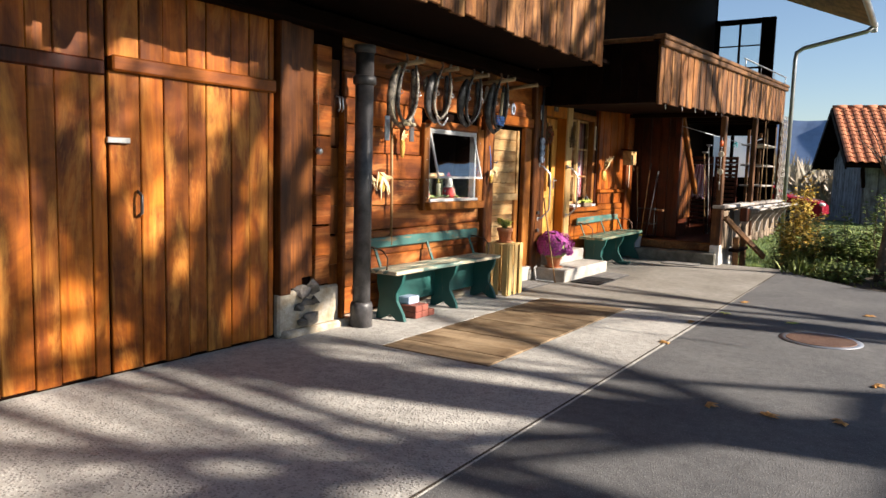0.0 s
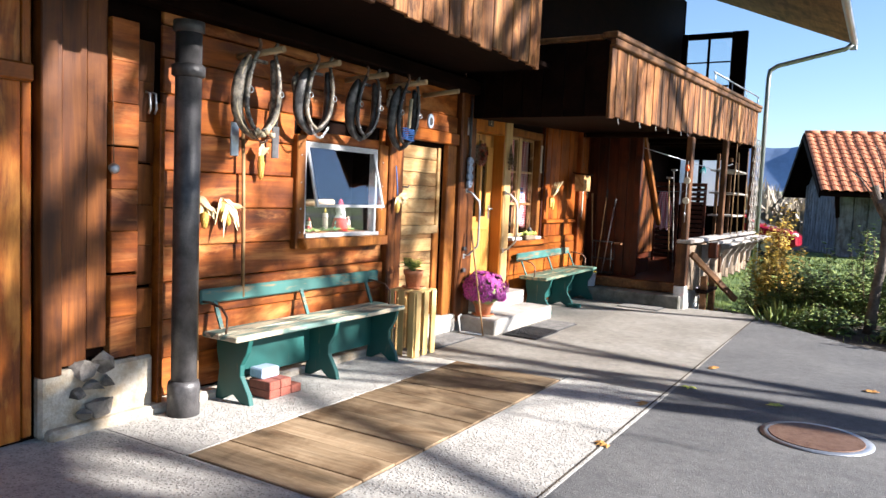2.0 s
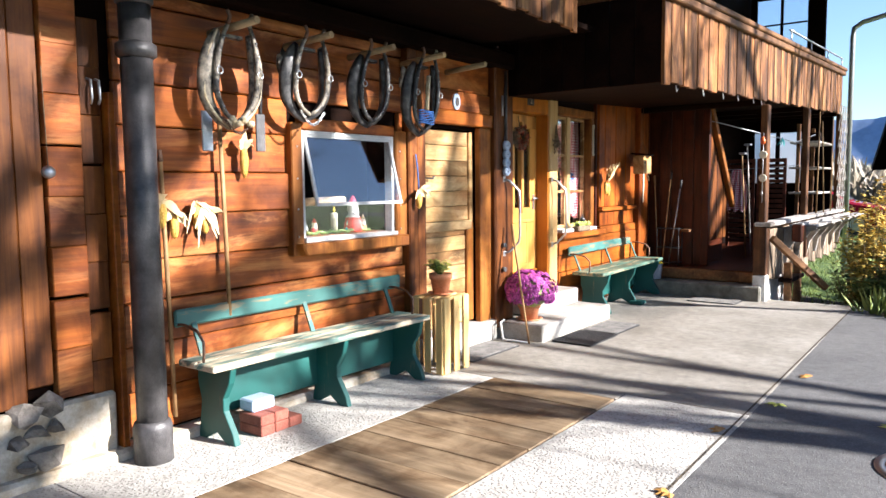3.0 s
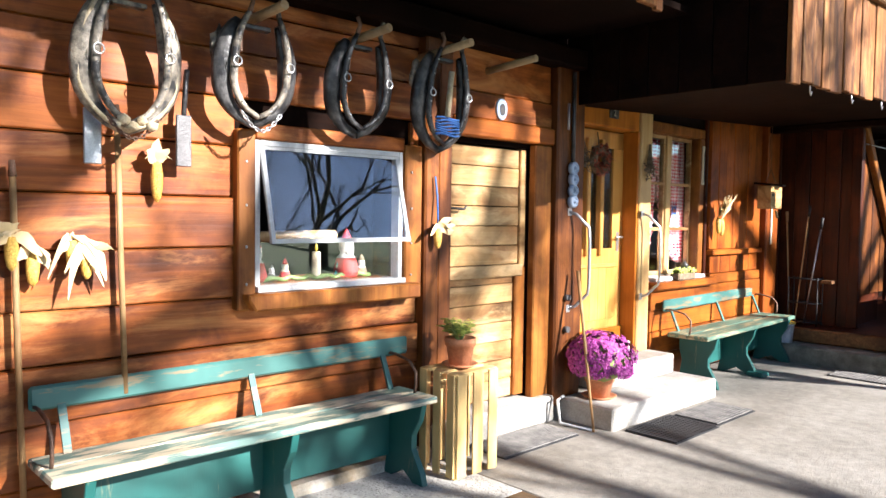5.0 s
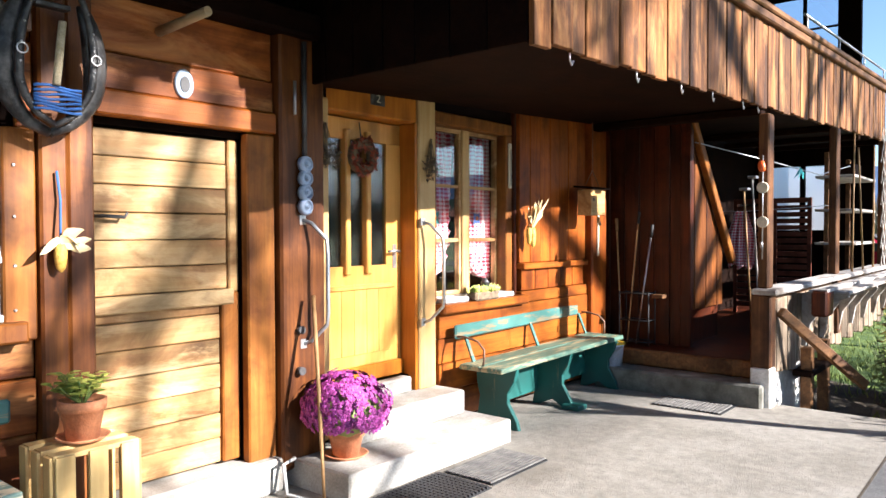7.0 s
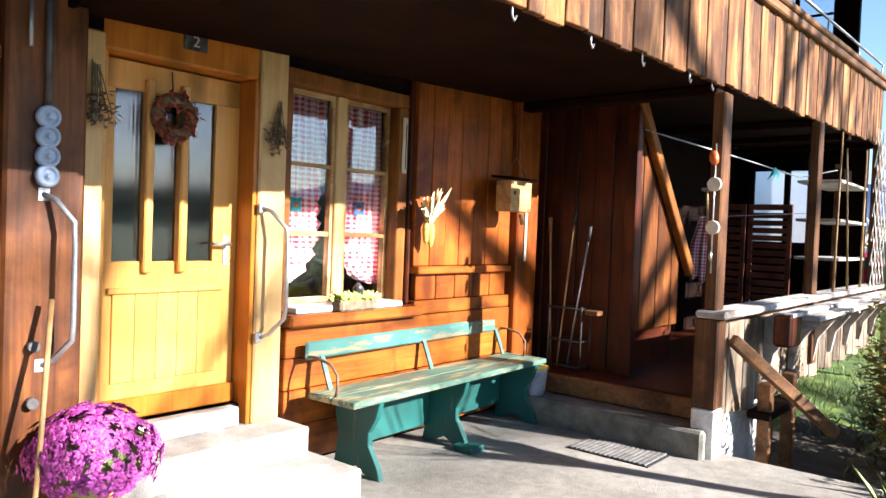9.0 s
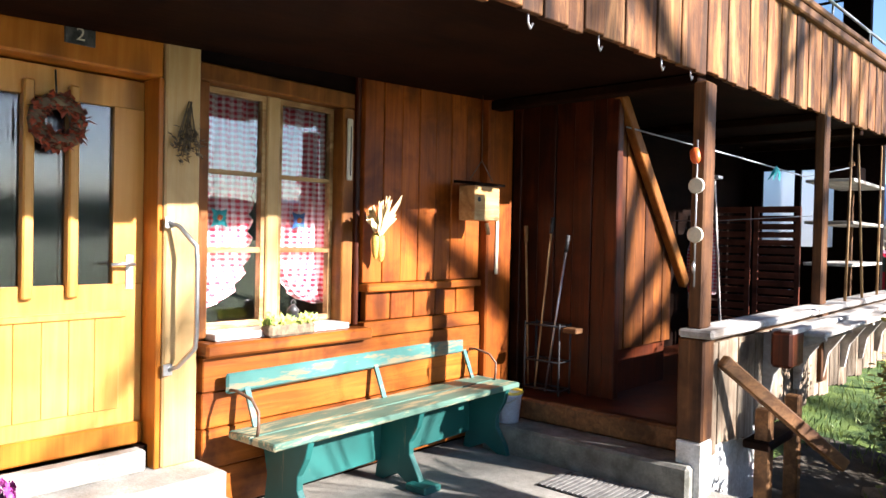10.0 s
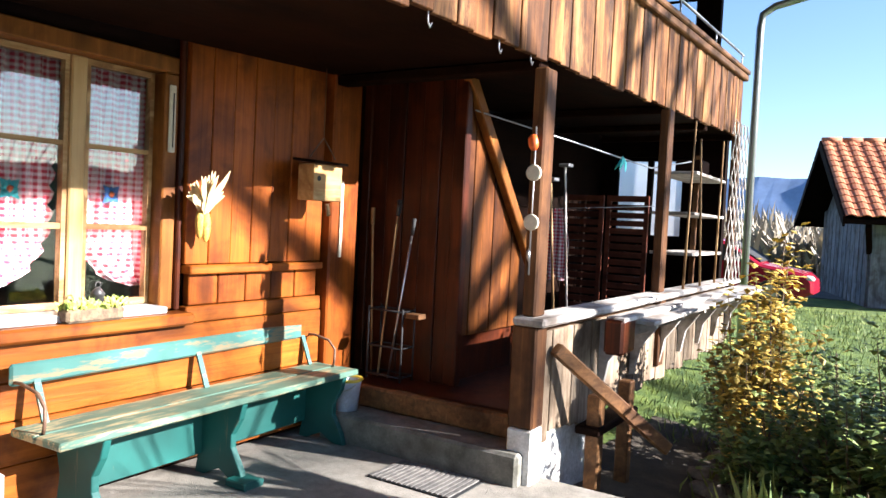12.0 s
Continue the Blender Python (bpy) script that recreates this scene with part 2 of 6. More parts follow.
M = {
    "garage": wood("varnished_boards", (0.64, 0.195, 0.014), (0.36, 0.078, 0.0045), "z", 0.42, (0.127, 0.0301, 0.00306), 0.6, spread=0.5, bleach=(0.72, 0.32, 0.06)),
    "wall": wood("red_brown_planks", (0.53, 0.155, 0.02), (0.26, 0.056, 0.0068), "y", 0.5, (0.085, 0.022, 0.0045), 0.75, bleach=(0.64, 0.28, 0.085)),
    "dark": wood("dark_posts", (0.125, 0.024, 0.0035), (0.048, 0.0085, 0.0015), "z", 0.45, (0.0161, 0.00377, 0.00111), 0.6),
    "post": wood("red_posts", (0.31, 0.105, 0.019), (0.12, 0.033, 0.0065), "z", 0.45, (0.04, 0.01, 0.004), 0.6),
    "porch_post": wood("old_porch_posts", (0.24, 0.10, 0.028), (0.095, 0.034, 0.009), "z", 0.6, (0.035, 0.014, 0.006), 0.6, 0.6),
    "brush": leafy("dry_brush", (0.16, 0.13, 0.09), (0.40, 0.34, 0.24)),
    # Colour darkened far below bare timber to hold the shade under the eaves.
    "beam": wood("shade_dark_timber", (0.0123, 0.0042, 0.00175), (0.0056, 0.0021, 0.00105), "y", 0.8, gloss=0.06),
    "shutter": wood("orange_boards", (0.46, 0.122, 0.009), (0.26, 0.055, 0.004), "z", 0.45, (0.184, 0.0439, 0.00647), 0.35),
    "sill": wood("orange_rails", (0.44, 0.13, 0.012), (0.255, 0.06, 0.0045), "y", 0.45, (0.175, 0.0418, 0.00616), 0.3),
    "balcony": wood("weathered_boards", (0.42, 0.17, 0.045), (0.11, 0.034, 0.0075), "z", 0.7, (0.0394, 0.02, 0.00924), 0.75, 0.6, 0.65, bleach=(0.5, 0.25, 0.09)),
    "rail": wood("weathered_rails", (0.302, 0.145, 0.0506), (0.127, 0.0545, 0.0197), "y", 0.65, (0.0556, 0.0328, 0.0169), 0.5, 0.6),
    # Brown boards with the balcony's shade put into the near-black colour.
    "soffit": wood("shade_dark_soffit", (0.022, 0.00731, 0.0022), (0.0109, 0.00316, 0.000975), "y", 0.8, gloss=0.06),
    "eaves": wood("roof_boards", (0.34, 0.17, 0.065), (0.2, 0.09, 0.03), "y", 0.6),
    "pale": wood("pale_old_boards", (0.544, 0.355, 0.157), (0.387, 0.215, 0.0743), "y", 0.5, (0.297, 0.123, 0.033), 0.6, bleach=(0.72, 0.52, 0.27)),
    "frame": wood("brown_door_frame", (0.398, 0.153, 0.0248), (0.254, 0.0767, 0.0103), "z", 0.5),
    "door": wood("honey_door", (0.661, 0.357, 0.096), (0.56, 0.264, 0.054), "z", 0.32, (0.475, 0.194, 0.03), 0.3, 0.12, 0.1, patchy=0.25),
    "jamb": wood("amber_jamb", (0.525, 0.189, 0.0186), (0.398, 0.119, 0.00908), "z", 0.35, None, 0.2, 0.12, 0.15, patchy=0.25),
    "casing": wood("pale_casing", (0.624, 0.44, 0.208), (0.528, 0.32, 0.12), "z", 0.4, (0.4, 0.208, 0.056), 0.25, 0.15, 0.15, patchy=0.25),
    "crate": wood("new_pine", (0.689, 0.504, 0.218), (0.588, 0.378, 0.134), "z", 0.5, (0.504, 0.302, 0.101), 0.25, 0.2, 0.15, patchy=0.25),
    "floorwood": wood("grey_brown_planks", (0.394, 0.29, 0.179), (0.244, 0.169, 0.0938), "x", 0.7, (0.112, 0.0797, 0.0469), 0.5, 0.6, 0.3),
    "grey": wood("grey_wood", (0.44, 0.35, 0.25), (0.22, 0.155, 0.10), "z", 0.8, (0.075, 0.0525, 0.0375), 0.5, 0.7),
    "greyrail": wood("grey_rail", (0.68, 0.655, 0.62), (0.47, 0.43, 0.39), "y", 0.7, (0.22, 0.187, 0.154), 0.4, 0.6),
    "stick": wood("stick_wood", (0.55, 0.36, 0.17), (0.36, 0.2, 0.08), "z", 0.6),
    "peg": wood("peg_wood", (0.68, 0.5, 0.3), (0.5, 0.33, 0.16), "x", 0.6),
    "green": worn_paint("worn_green_paint", (0.006, 0.088, 0.076), (0.11, 0.12, 0.08), 0.62, "z"),
    "seat": worn_paint("bare_seat_paint", (0.132, 0.22, 0.187), (0.506, 0.44, 0.308), 0.47, "y"),
    "seat_moss": worn_paint("mossy_seat_paint", (0.085, 0.165, 0.12), (0.3, 0.25, 0.14), 0.5, "y"),
    "back": worn_paint("worn_back_paint", (0.05, 0.16, 0.14), (0.19, 0.15, 0.085), 0.53, "y"),
    "concrete": ground_stuff("smooth_concrete", (0.21, 0.19, 0.155), (0.36, 0.335, 0.29), (0.2, 0.185, 0.16), 0.12, 90.0),
    "aggregate": ground_stuff("exposed_aggregate", (0.38, 0.365, 0.33), (0.57, 0.55, 0.5), (0.17, 0.16, 0.14), 0.5, 46.0),
    "asphalt": ground_stuff("old_asphalt", (0.085, 0.086, 0.088), (0.145, 0.143, 0.14), (0.22, 0.215, 0.205), 0.5, 85.0),
    "step": rough_stuff("step_concrete", (0.33, 0.305, 0.26), (0.47, 0.45, 0.41), 5.0, 0.85, 80.0, 0.25),
    "old_step": rough_stuff("mossy_step_concrete", (0.1, 0.098, 0.075), (0.22, 0.21, 0.18), 7.0, 0.9, 60.0, 0.4),
    "mat": rough_stuff("worn_mat_fibre", (0.1, 0.095, 0.09), (0.19, 0.18, 0.165), 12.0, 0.9, 120.0, 0.4),
    "plaster": rough_stuff("old_plaster", (0.36, 0.272, 0.16), (0.576, 0.528, 0.44), 6.0, 0.9, 40.0, 0.6),
    "limewash": rough_stuff("limewash", (0.55, 0.52, 0.46), (0.78, 0.77, 0.74), 5.0, 0.9, 40.0, 0.5),
    "stone": rough_stuff("field_stone", (0.08, 0.068, 0.055), (0.3, 0.265, 0.225), 9.0, 0.85, 50.0, 0.6),
    "brick": rough_stuff("red_brick", (0.2, 0.05, 0.032), (0.3, 0.095, 0.06), 9.0, 0.85, 60.0, 0.5),
    "iron": rough_stuff("black_iron", (0.022, 0.021, 0.022), (0.085, 0.08, 0.08), 9.0, 0.42, 80.0, 0.25),
    "steel": plain("grey_steel", (0.6, 0.6, 0.6), 0.35, 0.9),
    "rust": rough_stuff("rusty_wire", (0.12, 0.06, 0.035), (0.2, 0.12, 0.08), 20.0, 0.6, 80.0, 0.3, 0.4),
    "leather": rough_stuff("cracked_leather", (0.012, 0.012, 0.014), (0.13, 0.125, 0.12), 13.0, 0.36, 45.0, 0.6, 0.0, 0.008, True, (0.42, 0.72)),
    "leather_grey": rough_stuff("bleached_leather", (0.03, 0.028, 0.027), (0.44, 0.38, 0.29), 14.0, 0.45, 45.0, 0.6, 0.0, 0.008, True, (0.4, 0.66)),
    "rope": rough_stuff("hemp_rope", (0.5, 0.40, 0.24), (0.68, 0.58, 0.4), 20.0, 0.85, 120.0, 0.5),
    "blue": plain("blue_twine", (0.04, 0.14, 0.42), 0.7),
    "husk": leafy("corn_husk", (0.52, 0.38, 0.18), (0.8, 0.66, 0.4), 0.1),
    "corn": rough_stuff("corn_grain", (0.55, 0.3, 0.04), (0.78, 0.5, 0.1), 60.0, 0.5, 120.0, 0.8),
    "white": plain("white_paint", (0.624, 0.624, 0.608), 0.4),
    "cream": plain("cream_paint", (0.74, 0.66, 0.5), 0.45),
    "glass": glassy("window_glass"),
    "ribbed": glassy("ribbed_glass", (0.55, 0.6, 0.66), True),
    "room": plain("shade_dark_room", (0.05, 0.04, 0.035), 0.9),
    "terracotta": rough_stuff("terracotta", (0.46, 0.17, 0.07), (0.60, 0.26, 0.12), 9.0, 0.75, 60.0, 0.3),
    "petal": leafy("magenta_petals", (0.15, 0.005, 0.11), (0.56, 0.1, 0.42), 0.1),
    "herb": leafy("fresh_green", (0.138, 0.23, 0.0287), (0.575, 0.575, 0.115), 0.1),
    "leaf": leafy("shrub_leaves", (0.0345, 0.0805, 0.0138), (0.23, 0.287, 0.069), 0.1),
    "autumn": leafy("autumn_leaves", (0.161, 0.138, 0.023), (0.713, 0.483, 0.0805), 0.1),
    "dryleaf": leafy("dry_leaves", (0.3, 0.13, 0.03), (0.5, 0.27, 0.07)),
    "grass": rough_stuff("meadow", (0.05, 0.10, 0.015), (0.16, 0.22, 0.03), 3.0, 0.9, 60.0, 0.8, 0.0, 0.03, False),
    "blade": leafy("grass_blades", (0.05, 0.10, 0.015), (0.24, 0.28, 0.06)),
    "soil": rough_stuff("soil", (0.035, 0.026, 0.018), (0.09, 0.07, 0.045), 4.0, 0.95, 40.0, 0.9, 0.0, 0.03, False),
    "bark": rough_stuff("bark", (0.07, 0.055, 0.045), (0.22, 0.18, 0.14), 8.0, 0.9, 40.0, 0.8),
    "tile": rough_stuff("clay_tiles", (0.34, 0.10, 0.04), (0.56, 0.21, 0.09), 2.0, 0.75, 20.0, 0.3),
    "barnwood": wood("blue_grey_boards", (0.26, 0.28, 0.32), (0.14, 0.15, 0.18), "z", 0.8),
    # The blue of distance haze is put into the hills' base colour.
    "hill": rough_stuff("haze_blue_hills", (0.16, 0.24, 0.42), (0.22, 0.31, 0.5), 0.01, 1.0, 0.05, 0.0, 0.0, 0.01, False),
    "field": rough_stuff("far_fields", (0.1, 0.14, 0.07), (0.2, 0.25, 0.13), 0.02, 1.0, 0.1, 0.0, 0.0, 0.01, False),
    "red": plain("red_car_paint", (0.32, 0.012, 0.03), 0.2),
    "rubber": plain("black_rubber", (0.022, 0.022, 0.024), 0.7),
    "tin": plain("galvanised_metal", (0.5, 0.52, 0.55), 0.4, 0.8),
    "orange": plain("orange_plastic", (0.75, 0.13, 0.02), 0.4),
    "teal": plain("teal_cloth", (0.02, 0.42, 0.45), 0.6),
    "cloth_red": plain("red_cloth", (0.55, 0.03, 0.03), 0.7),
    "yellow": plain("yellow_plastic", (0.75, 0.55, 0.05), 0.4),
    "bluegrey": plain("pale_blue_plastic", (0.45, 0.55, 0.72), 0.35),
    "pail": plain("blue_white_plastic", (0.6, 0.68, 0.85), 0.35),
    "wreath": leafy("wreath_bits", (0.06, 0.014, 0.008), (0.42, 0.07, 0.02)),
    "twig": rough_stuff("twigs", (0.1, 0.07, 0.045), (0.24, 0.17, 0.1), 20.0, 0.9, 60.0, 0.4),
    "screen": wood("screen_slats", (0.22, 0.06, 0.03), (0.11, 0.03, 0.015), "x", 0.5),
}


def gingham(name):
    m, nt, b = shader(name)
    cols = []
    for d in ("Y", "Z"):
        w = node(nt, "ShaderNodeTexWave", [("Vector", place(nt, vary=False))], Scale=9.0)
        w.bands_direction = d
        cols.append(ramp(nt, w.outputs[0], [(0.46, (0.82, 0.72, 0.72)), (0.54, (0.55, 0.03, 0.07))]))
    nt.links.new(mix(nt, 0.5, cols[0], cols[1]), b.inputs["Base Color"])
    b.inputs["Roughness"].default_value = 0.9
    return m


M["blind"], _, blind = shader("translucent_blind")
blind.inputs["Base Color"].default_value = (0.8, 0.84, 0.9, 1)
blind.inputs["Roughness"].default_value = 1.0
blind.inputs["Transmission Weight"].default_value = 0.8
blind.inputs["IOR"].default_value = 1.05
M["gingham"] = gingham("gingham_cloth")


# ---- building helpers ----
HOME = {}


def box(bm, x0, x1, y0, y1, z0, z1, bevel=0.0):
    m = Matrix.LocRotScale(((x0 + x1) / 2, (y0 + y1) / 2, (z0 + z1) / 2), None, (abs(x1 - x0), abs(y1 - y0), abs(z1 - z0)))
    made = bmesh.ops.create_cube(bm, size=1.0, matrix=m)
    if bevel:
        edges = {e for v in made["verts"] for e in v.link_edges}
        bmesh.ops.bevel(bm, geom=list(edges), offset=bevel, segments=1, affect="EDGES")
    return bm


def boxes(*rows, bevel=0.0):
    bm = bmesh.new()
    for r in rows:
        box(bm, *r, bevel=bevel)
    return bm


def bar(bm, a, b, w, h, bevel=0.0):
    """A squared timber from a to b, w across and h high."""
    a, b = Vector(a), Vector(b)
    d = b - a
    q = d.to_track_quat("Y", "Z").to_matrix().to_4x4()
    made = bmesh.ops.create_cube(bm, size=1.0, matrix=Matrix.Translation((a + b) / 2) @ q @ Matrix.Diagonal((w, d.length, h, 1)))
    if bevel:
        bmesh.ops.bevel(bm, geom=list({e for v in made["verts"] for e in v.link_edges}), offset=bevel, segments=1, affect="EDGES")
    return bm


def tube(bm, pts, radii, n=8, closed=False, squash=1.0):
    """A round bar swept along pts; radii is one number or one for each point."""
    pts = [Vector(p) for p in pts]
    if isinstance(radii, (int, float)):
        radii = [radii] * len(pts)
    rings, up = [], None
    count = len(pts)
    for i, p in enumerate(pts):
        a = pts[(i - 1) % count] if closed or i else p
        c = pts[(i + 1) % count] if closed or i < count - 1 else p
        d = (c - a).normalized()
        if up is None:
            up = Vector((0, 0, 1)) if abs(d.z) < 0.9 else Vector((1, 0, 0))
        side = d.cross(up).normalized()
        up = side.cross(d).normalized()
        rings.append([bm.verts.new(p + radii[i] * (math.cos(2 * math.pi * k / n) * side * squash + math.sin(2 * math.pi * k / n) * up)) for k in range(n)])
    for i in range(count if closed else count - 1):
        r, s = rings[i], rings[(i + 1) % count]
        for k in range(n):
            f = bm.faces.new((r[k], r[(k + 1) % n], s[(k + 1) % n], s[k]))
            f.smooth = True
    if not closed:
        bm.faces.new(rings[0])
        bm.faces.new(rings[-1][::-1])
    return bm


def lathe(bm, centre, profile, n=20):
    """Turned shape from (radius, height) pairs."""
    c = Vector(centre)
    rings = [[bm.verts.new(c + Vector((r * math.cos(2 * math.pi * k / n), r * math.sin(2 * math.pi * k / n), z))) for k in range(n)] for r, z in profile]
    for r, s in zip(rings, rings[1:]):
        for k in range(n):
            f = bm.faces.new((r[k], r[(k + 1) % n], s[(k + 1) % n], s[k]))
            f.smooth = True
    bm.faces.new(rings[0][::-1])
    bm.faces.new(rings[-1])
    return bm


def slab(bm, outline, axis, lo, hi, bevel=0.0):
    """A flat piece: its outline drawn across the axis, from lo to hi along it."""
    def at(u, v, w):
        return {"x": (w, u, v), "y": (u, w, v), "z": (u, v, w)}[axis]
    a = [bm.verts.new(at(u, v, lo)) for u, v in outline]
    b = [bm.verts.new(at(u, v, hi)) for u, v in outline]
    n = len(a)
    fs = [bm.faces.new(a[::-1]), bm.faces.new(b)]
    fs += [bm.faces.new((a[i], a[(i + 1) % n], b[(i + 1) % n], b[i])) for i in range(n)]
    bmesh.ops.recalc_face_normals(bm, faces=fs)
    if bevel:
        bmesh.ops.bevel(bm, geom=list({e for f in fs[:2] for e in f.edges}), offset=bevel, segments=1, affect="EDGES")
    return bm


def blob(bm, centre, size, n=2, rough=0.25, seed=0):
    """A lumpy rounded stone or lump."""
    made = bmesh.ops.create_icosphere(bm, subdivisions=n, radius=1.0)
    for v in made["verts"]:
        k = 1 + rough * noise.noise(v.co * 1.3 + Vector((seed * 7.1, seed * 3.3, 0)))
        v.co = Vector(centre) + Vector((v.co.x * size[0], v.co.y * size[1], v.co.z * size[2])) * k
    for f in {f for v in made["verts"] for f in v.link_faces}:
        f.smooth = True
    return bm


def leaf_at(bm, p, d, up, length, width):
    """One leaf: a bent lozenge of four triangles."""
    d, up = Vector(d).normalized(), Vector(up)
    side = d.cross(up).normalized() * width / 2
    nrm = side.cross(d).normalized()
    p = Vector(p)
    a, b = bm.verts.new(p), bm.verts.new(p + d * length - nrm * length * 0.15)
    c, e = bm.verts.new(p + d * length * 0.45 + side), bm.verts.new(p + d * length * 0.45 - side)
    m = bm.verts.new(p + d * length * 0.5 + nrm * length * 0.08)
    for t in ((a, c, m), (c, b, m), (b, e, m), (e, a, m)):
        bm.faces.new(t)


def finish(name, bm, material):
    bmesh.ops.recalc_face_normals(bm, faces=bm.faces[:])
    me = bpy.data.meshes.new(name)
    bm.to_mesh(me)
    bm.free()
    me.materials.append(M[material])
    return new(name, me)


def thing(name, label, category, at=(0, 0, 0), group=""):
    ob = new(name)
    ob.empty_display_size = 0.1
    ob.location = at
    HOME[ob.name] = Vector(at)
    return tagged(ob, label, category, group)


def part(name, bm, material, parent, label=""):
    """One mesh, in world places, under a thing or a part."""
    ob = finish(name, bm, material)
    ob.parent = parent
    ob.matrix_parent_inverse = Matrix.Translation(-HOME.get(parent.name, Vector()))
    HOME[ob.name] = HOME.get(parent.name, Vector()) * 0
    if parent.parent is not None:
        ob.matrix_parent_inverse = Matrix()
    return tagged(ob, label)


def single(name, bm, material, label, category, group="", kind=""):
    return tagged(finish(name, bm, material), label, category, group, kind)


def structure(name, bm, material, label, category="wall"):
    return single(name, bm, material, label, category, "", "structure")


# ---- ground ----
def hollow(x, y):
    """Height of the open ground: it falls away beyond the yard and rises again to the lane."""
    d = math.exp(-((x + 1.6) / 3.0) ** 2 - ((y - 17.0) / 3.0) ** 2)
    return -0.14 - 0.45 * d + 0.2 * min(1.0, max(0.0, (y - 22) / 6))


def build_ground():
    bm = bmesh.new()
    xs = [-900, -300, -100, -40, -20, -10] + [-7 + 0.7 * i for i in range(24)] + [12, 20, 40, 100, 300, 900]
    ys = [-900, -200, -60, -20, -5, 5] + [10 + 0.8 * i for i in range(28)] + [36, 45, 60, 100, 200, 400, 900]
    grid = [[bm.verts.new((x, y, hollow(x, y))) for x in xs] for y in ys]
    for r, s in zip(grid, grid[1:]):
        for i in range(len(xs) - 1):
            f = bm.faces.new((r[i], r[i + 1], s[i + 1], s[i]))
            f.smooth = True
    structure("ground", bm, "grass", "green autumn meadow around the paved yard", "ground")


build_ground()
structure("pavement_asphalt", slab(bmesh.new(), [(-1.823, -14), (9, -14), (9, 7.2), (5, 9.2), (1.9, 10.4), (0.2, 11.35), (-0.73, 11.96), (-1.5, 12.75), (-1.885, 13.4)], "z", -0.3, -0.0015), "asphalt", "worn grey asphalt yard with tree shadows", "pavement")
structure("pavement_apron", boxes((-5.0, -1.84, -6, 4.845, -0.3, 0.0), (-5.0, -3.79, 4.849, 7.985, -0.3, 0.0), (-2.72, -1.842, 4.849, 8.135, -0.3, 0.001), bevel=0.003), "aggregate", "rough exposed-aggregate concrete apron", "pavement")
structure("pavement_concrete", slab(bmesh.new(), [(-5.0, 7.99), (-2.735, 7.99), (-2.735, 8.142), (-1.84, 8.142), (-1.9, 13.42), (-5.0, 13.4)], "z", -0.3, 0.001, 0.006), "concrete", "smooth pale concrete slab before the house door", "pavement")
structure("floor_trench", boxes((-3.8, -2.7, 4.8, 8.0, -0.3, -0.05)), "soil", "dark bed under the wooden cover planks", "floor")
cover = tagged(new("floor_planks"), "weathered wooden planks let into the concrete apron", "floor", "", "structure")
for i in range(10):
    y0 = 4.86 + i * 0.311
    gap = 0.012 if i % 3 == 2 else 0.003
    part("plank", boxes((-3.775, -2.735, y0, y0 + 0.311 - gap, -0.05, 0.003 + 0.003 * (i % 2)), bevel=0.004), "floorwood", cover)
structure("floor_joint", bar(bmesh.new(), (-1.834, -6, -0.0035), (-1.893, 13.3, -0.0035), 0.014, 0.012), "soil", "dark mossy joint between concrete and asphalt", "pavement")

# ---- walls of the house ----
WX = -4.70


def wall_piece(rows, name, material, label):
    structure(name, boxes(*rows), material, label)


# backing walls, with real openings for two windows and the house door
wall_piece([(-4.95, WX, -6.0, 6.74, 0, 2.95), (-4.95, WX, 7.78, 8.2, 0, 2.95), (-4.95, WX, 6.74, 7.78, 0, 1.18), (-4.95, WX, 6.74, 7.78, 1.96, 2.95),
            (-4.95, WX, 9.08, 9.74, 0, 2.95), (-4.95, WX, 8.2, 9.08, 2.09, 2.95), (-4.95, -4.86, 8.2, 9.08, 0, 2.09)], "wall_barn", "beam", "dark timber wall of the stable part")
wall_piece([(-5.0, -4.81, 9.8, 10.66, 2.4, 2.95), (-5.0, -4.81, 10.66, 10.92, 0, 2.95), (-5.0, -4.81, 10.92, 11.96, 0, 0.98), (-5.0, -4.81, 10.92, 11.96, 2.42, 2.95), (-5.0, -4.81, 11.96, 19.6, 0, 2.95), (-5.0, -4.81, 9.8, 10.66, 0, 0.46)], "wall_house", "beam", "dark timber wall of the dwelling part")
# closed rooms behind the openings, their dimness put into a dark wall colour
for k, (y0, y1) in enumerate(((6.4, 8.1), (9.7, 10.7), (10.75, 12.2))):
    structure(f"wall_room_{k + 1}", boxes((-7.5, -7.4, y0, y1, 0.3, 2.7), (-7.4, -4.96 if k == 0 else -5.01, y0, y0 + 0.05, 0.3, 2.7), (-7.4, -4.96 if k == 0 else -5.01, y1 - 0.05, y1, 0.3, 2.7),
              (-7.4, -5.01, y0, y1, 0.25, 0.3), (-7.4, -5.01, y0, y1, 2.7, 2.75)), "room", "room wall behind the window, dimness put into its colour", "wall")
# The shade behind the gallery is put into this wall's colour.
structure("wall_upper", boxes((-5.0, -4.72, -6, 19.6, 2.96, 6.2)), "beam", "shade-darkened upper storey wall behind the gallery", "wall")
structure("wall_back", boxes((-13, -12.8, -6, 19.6, 0, 6.0), (-12.8, -5.0, -6.2, -6.0, 0, 8.0), (-12.8, -4.72, 19.4, 19.6, 0, 6.2)), "beam", "dark outer wall closing the house", "wall")

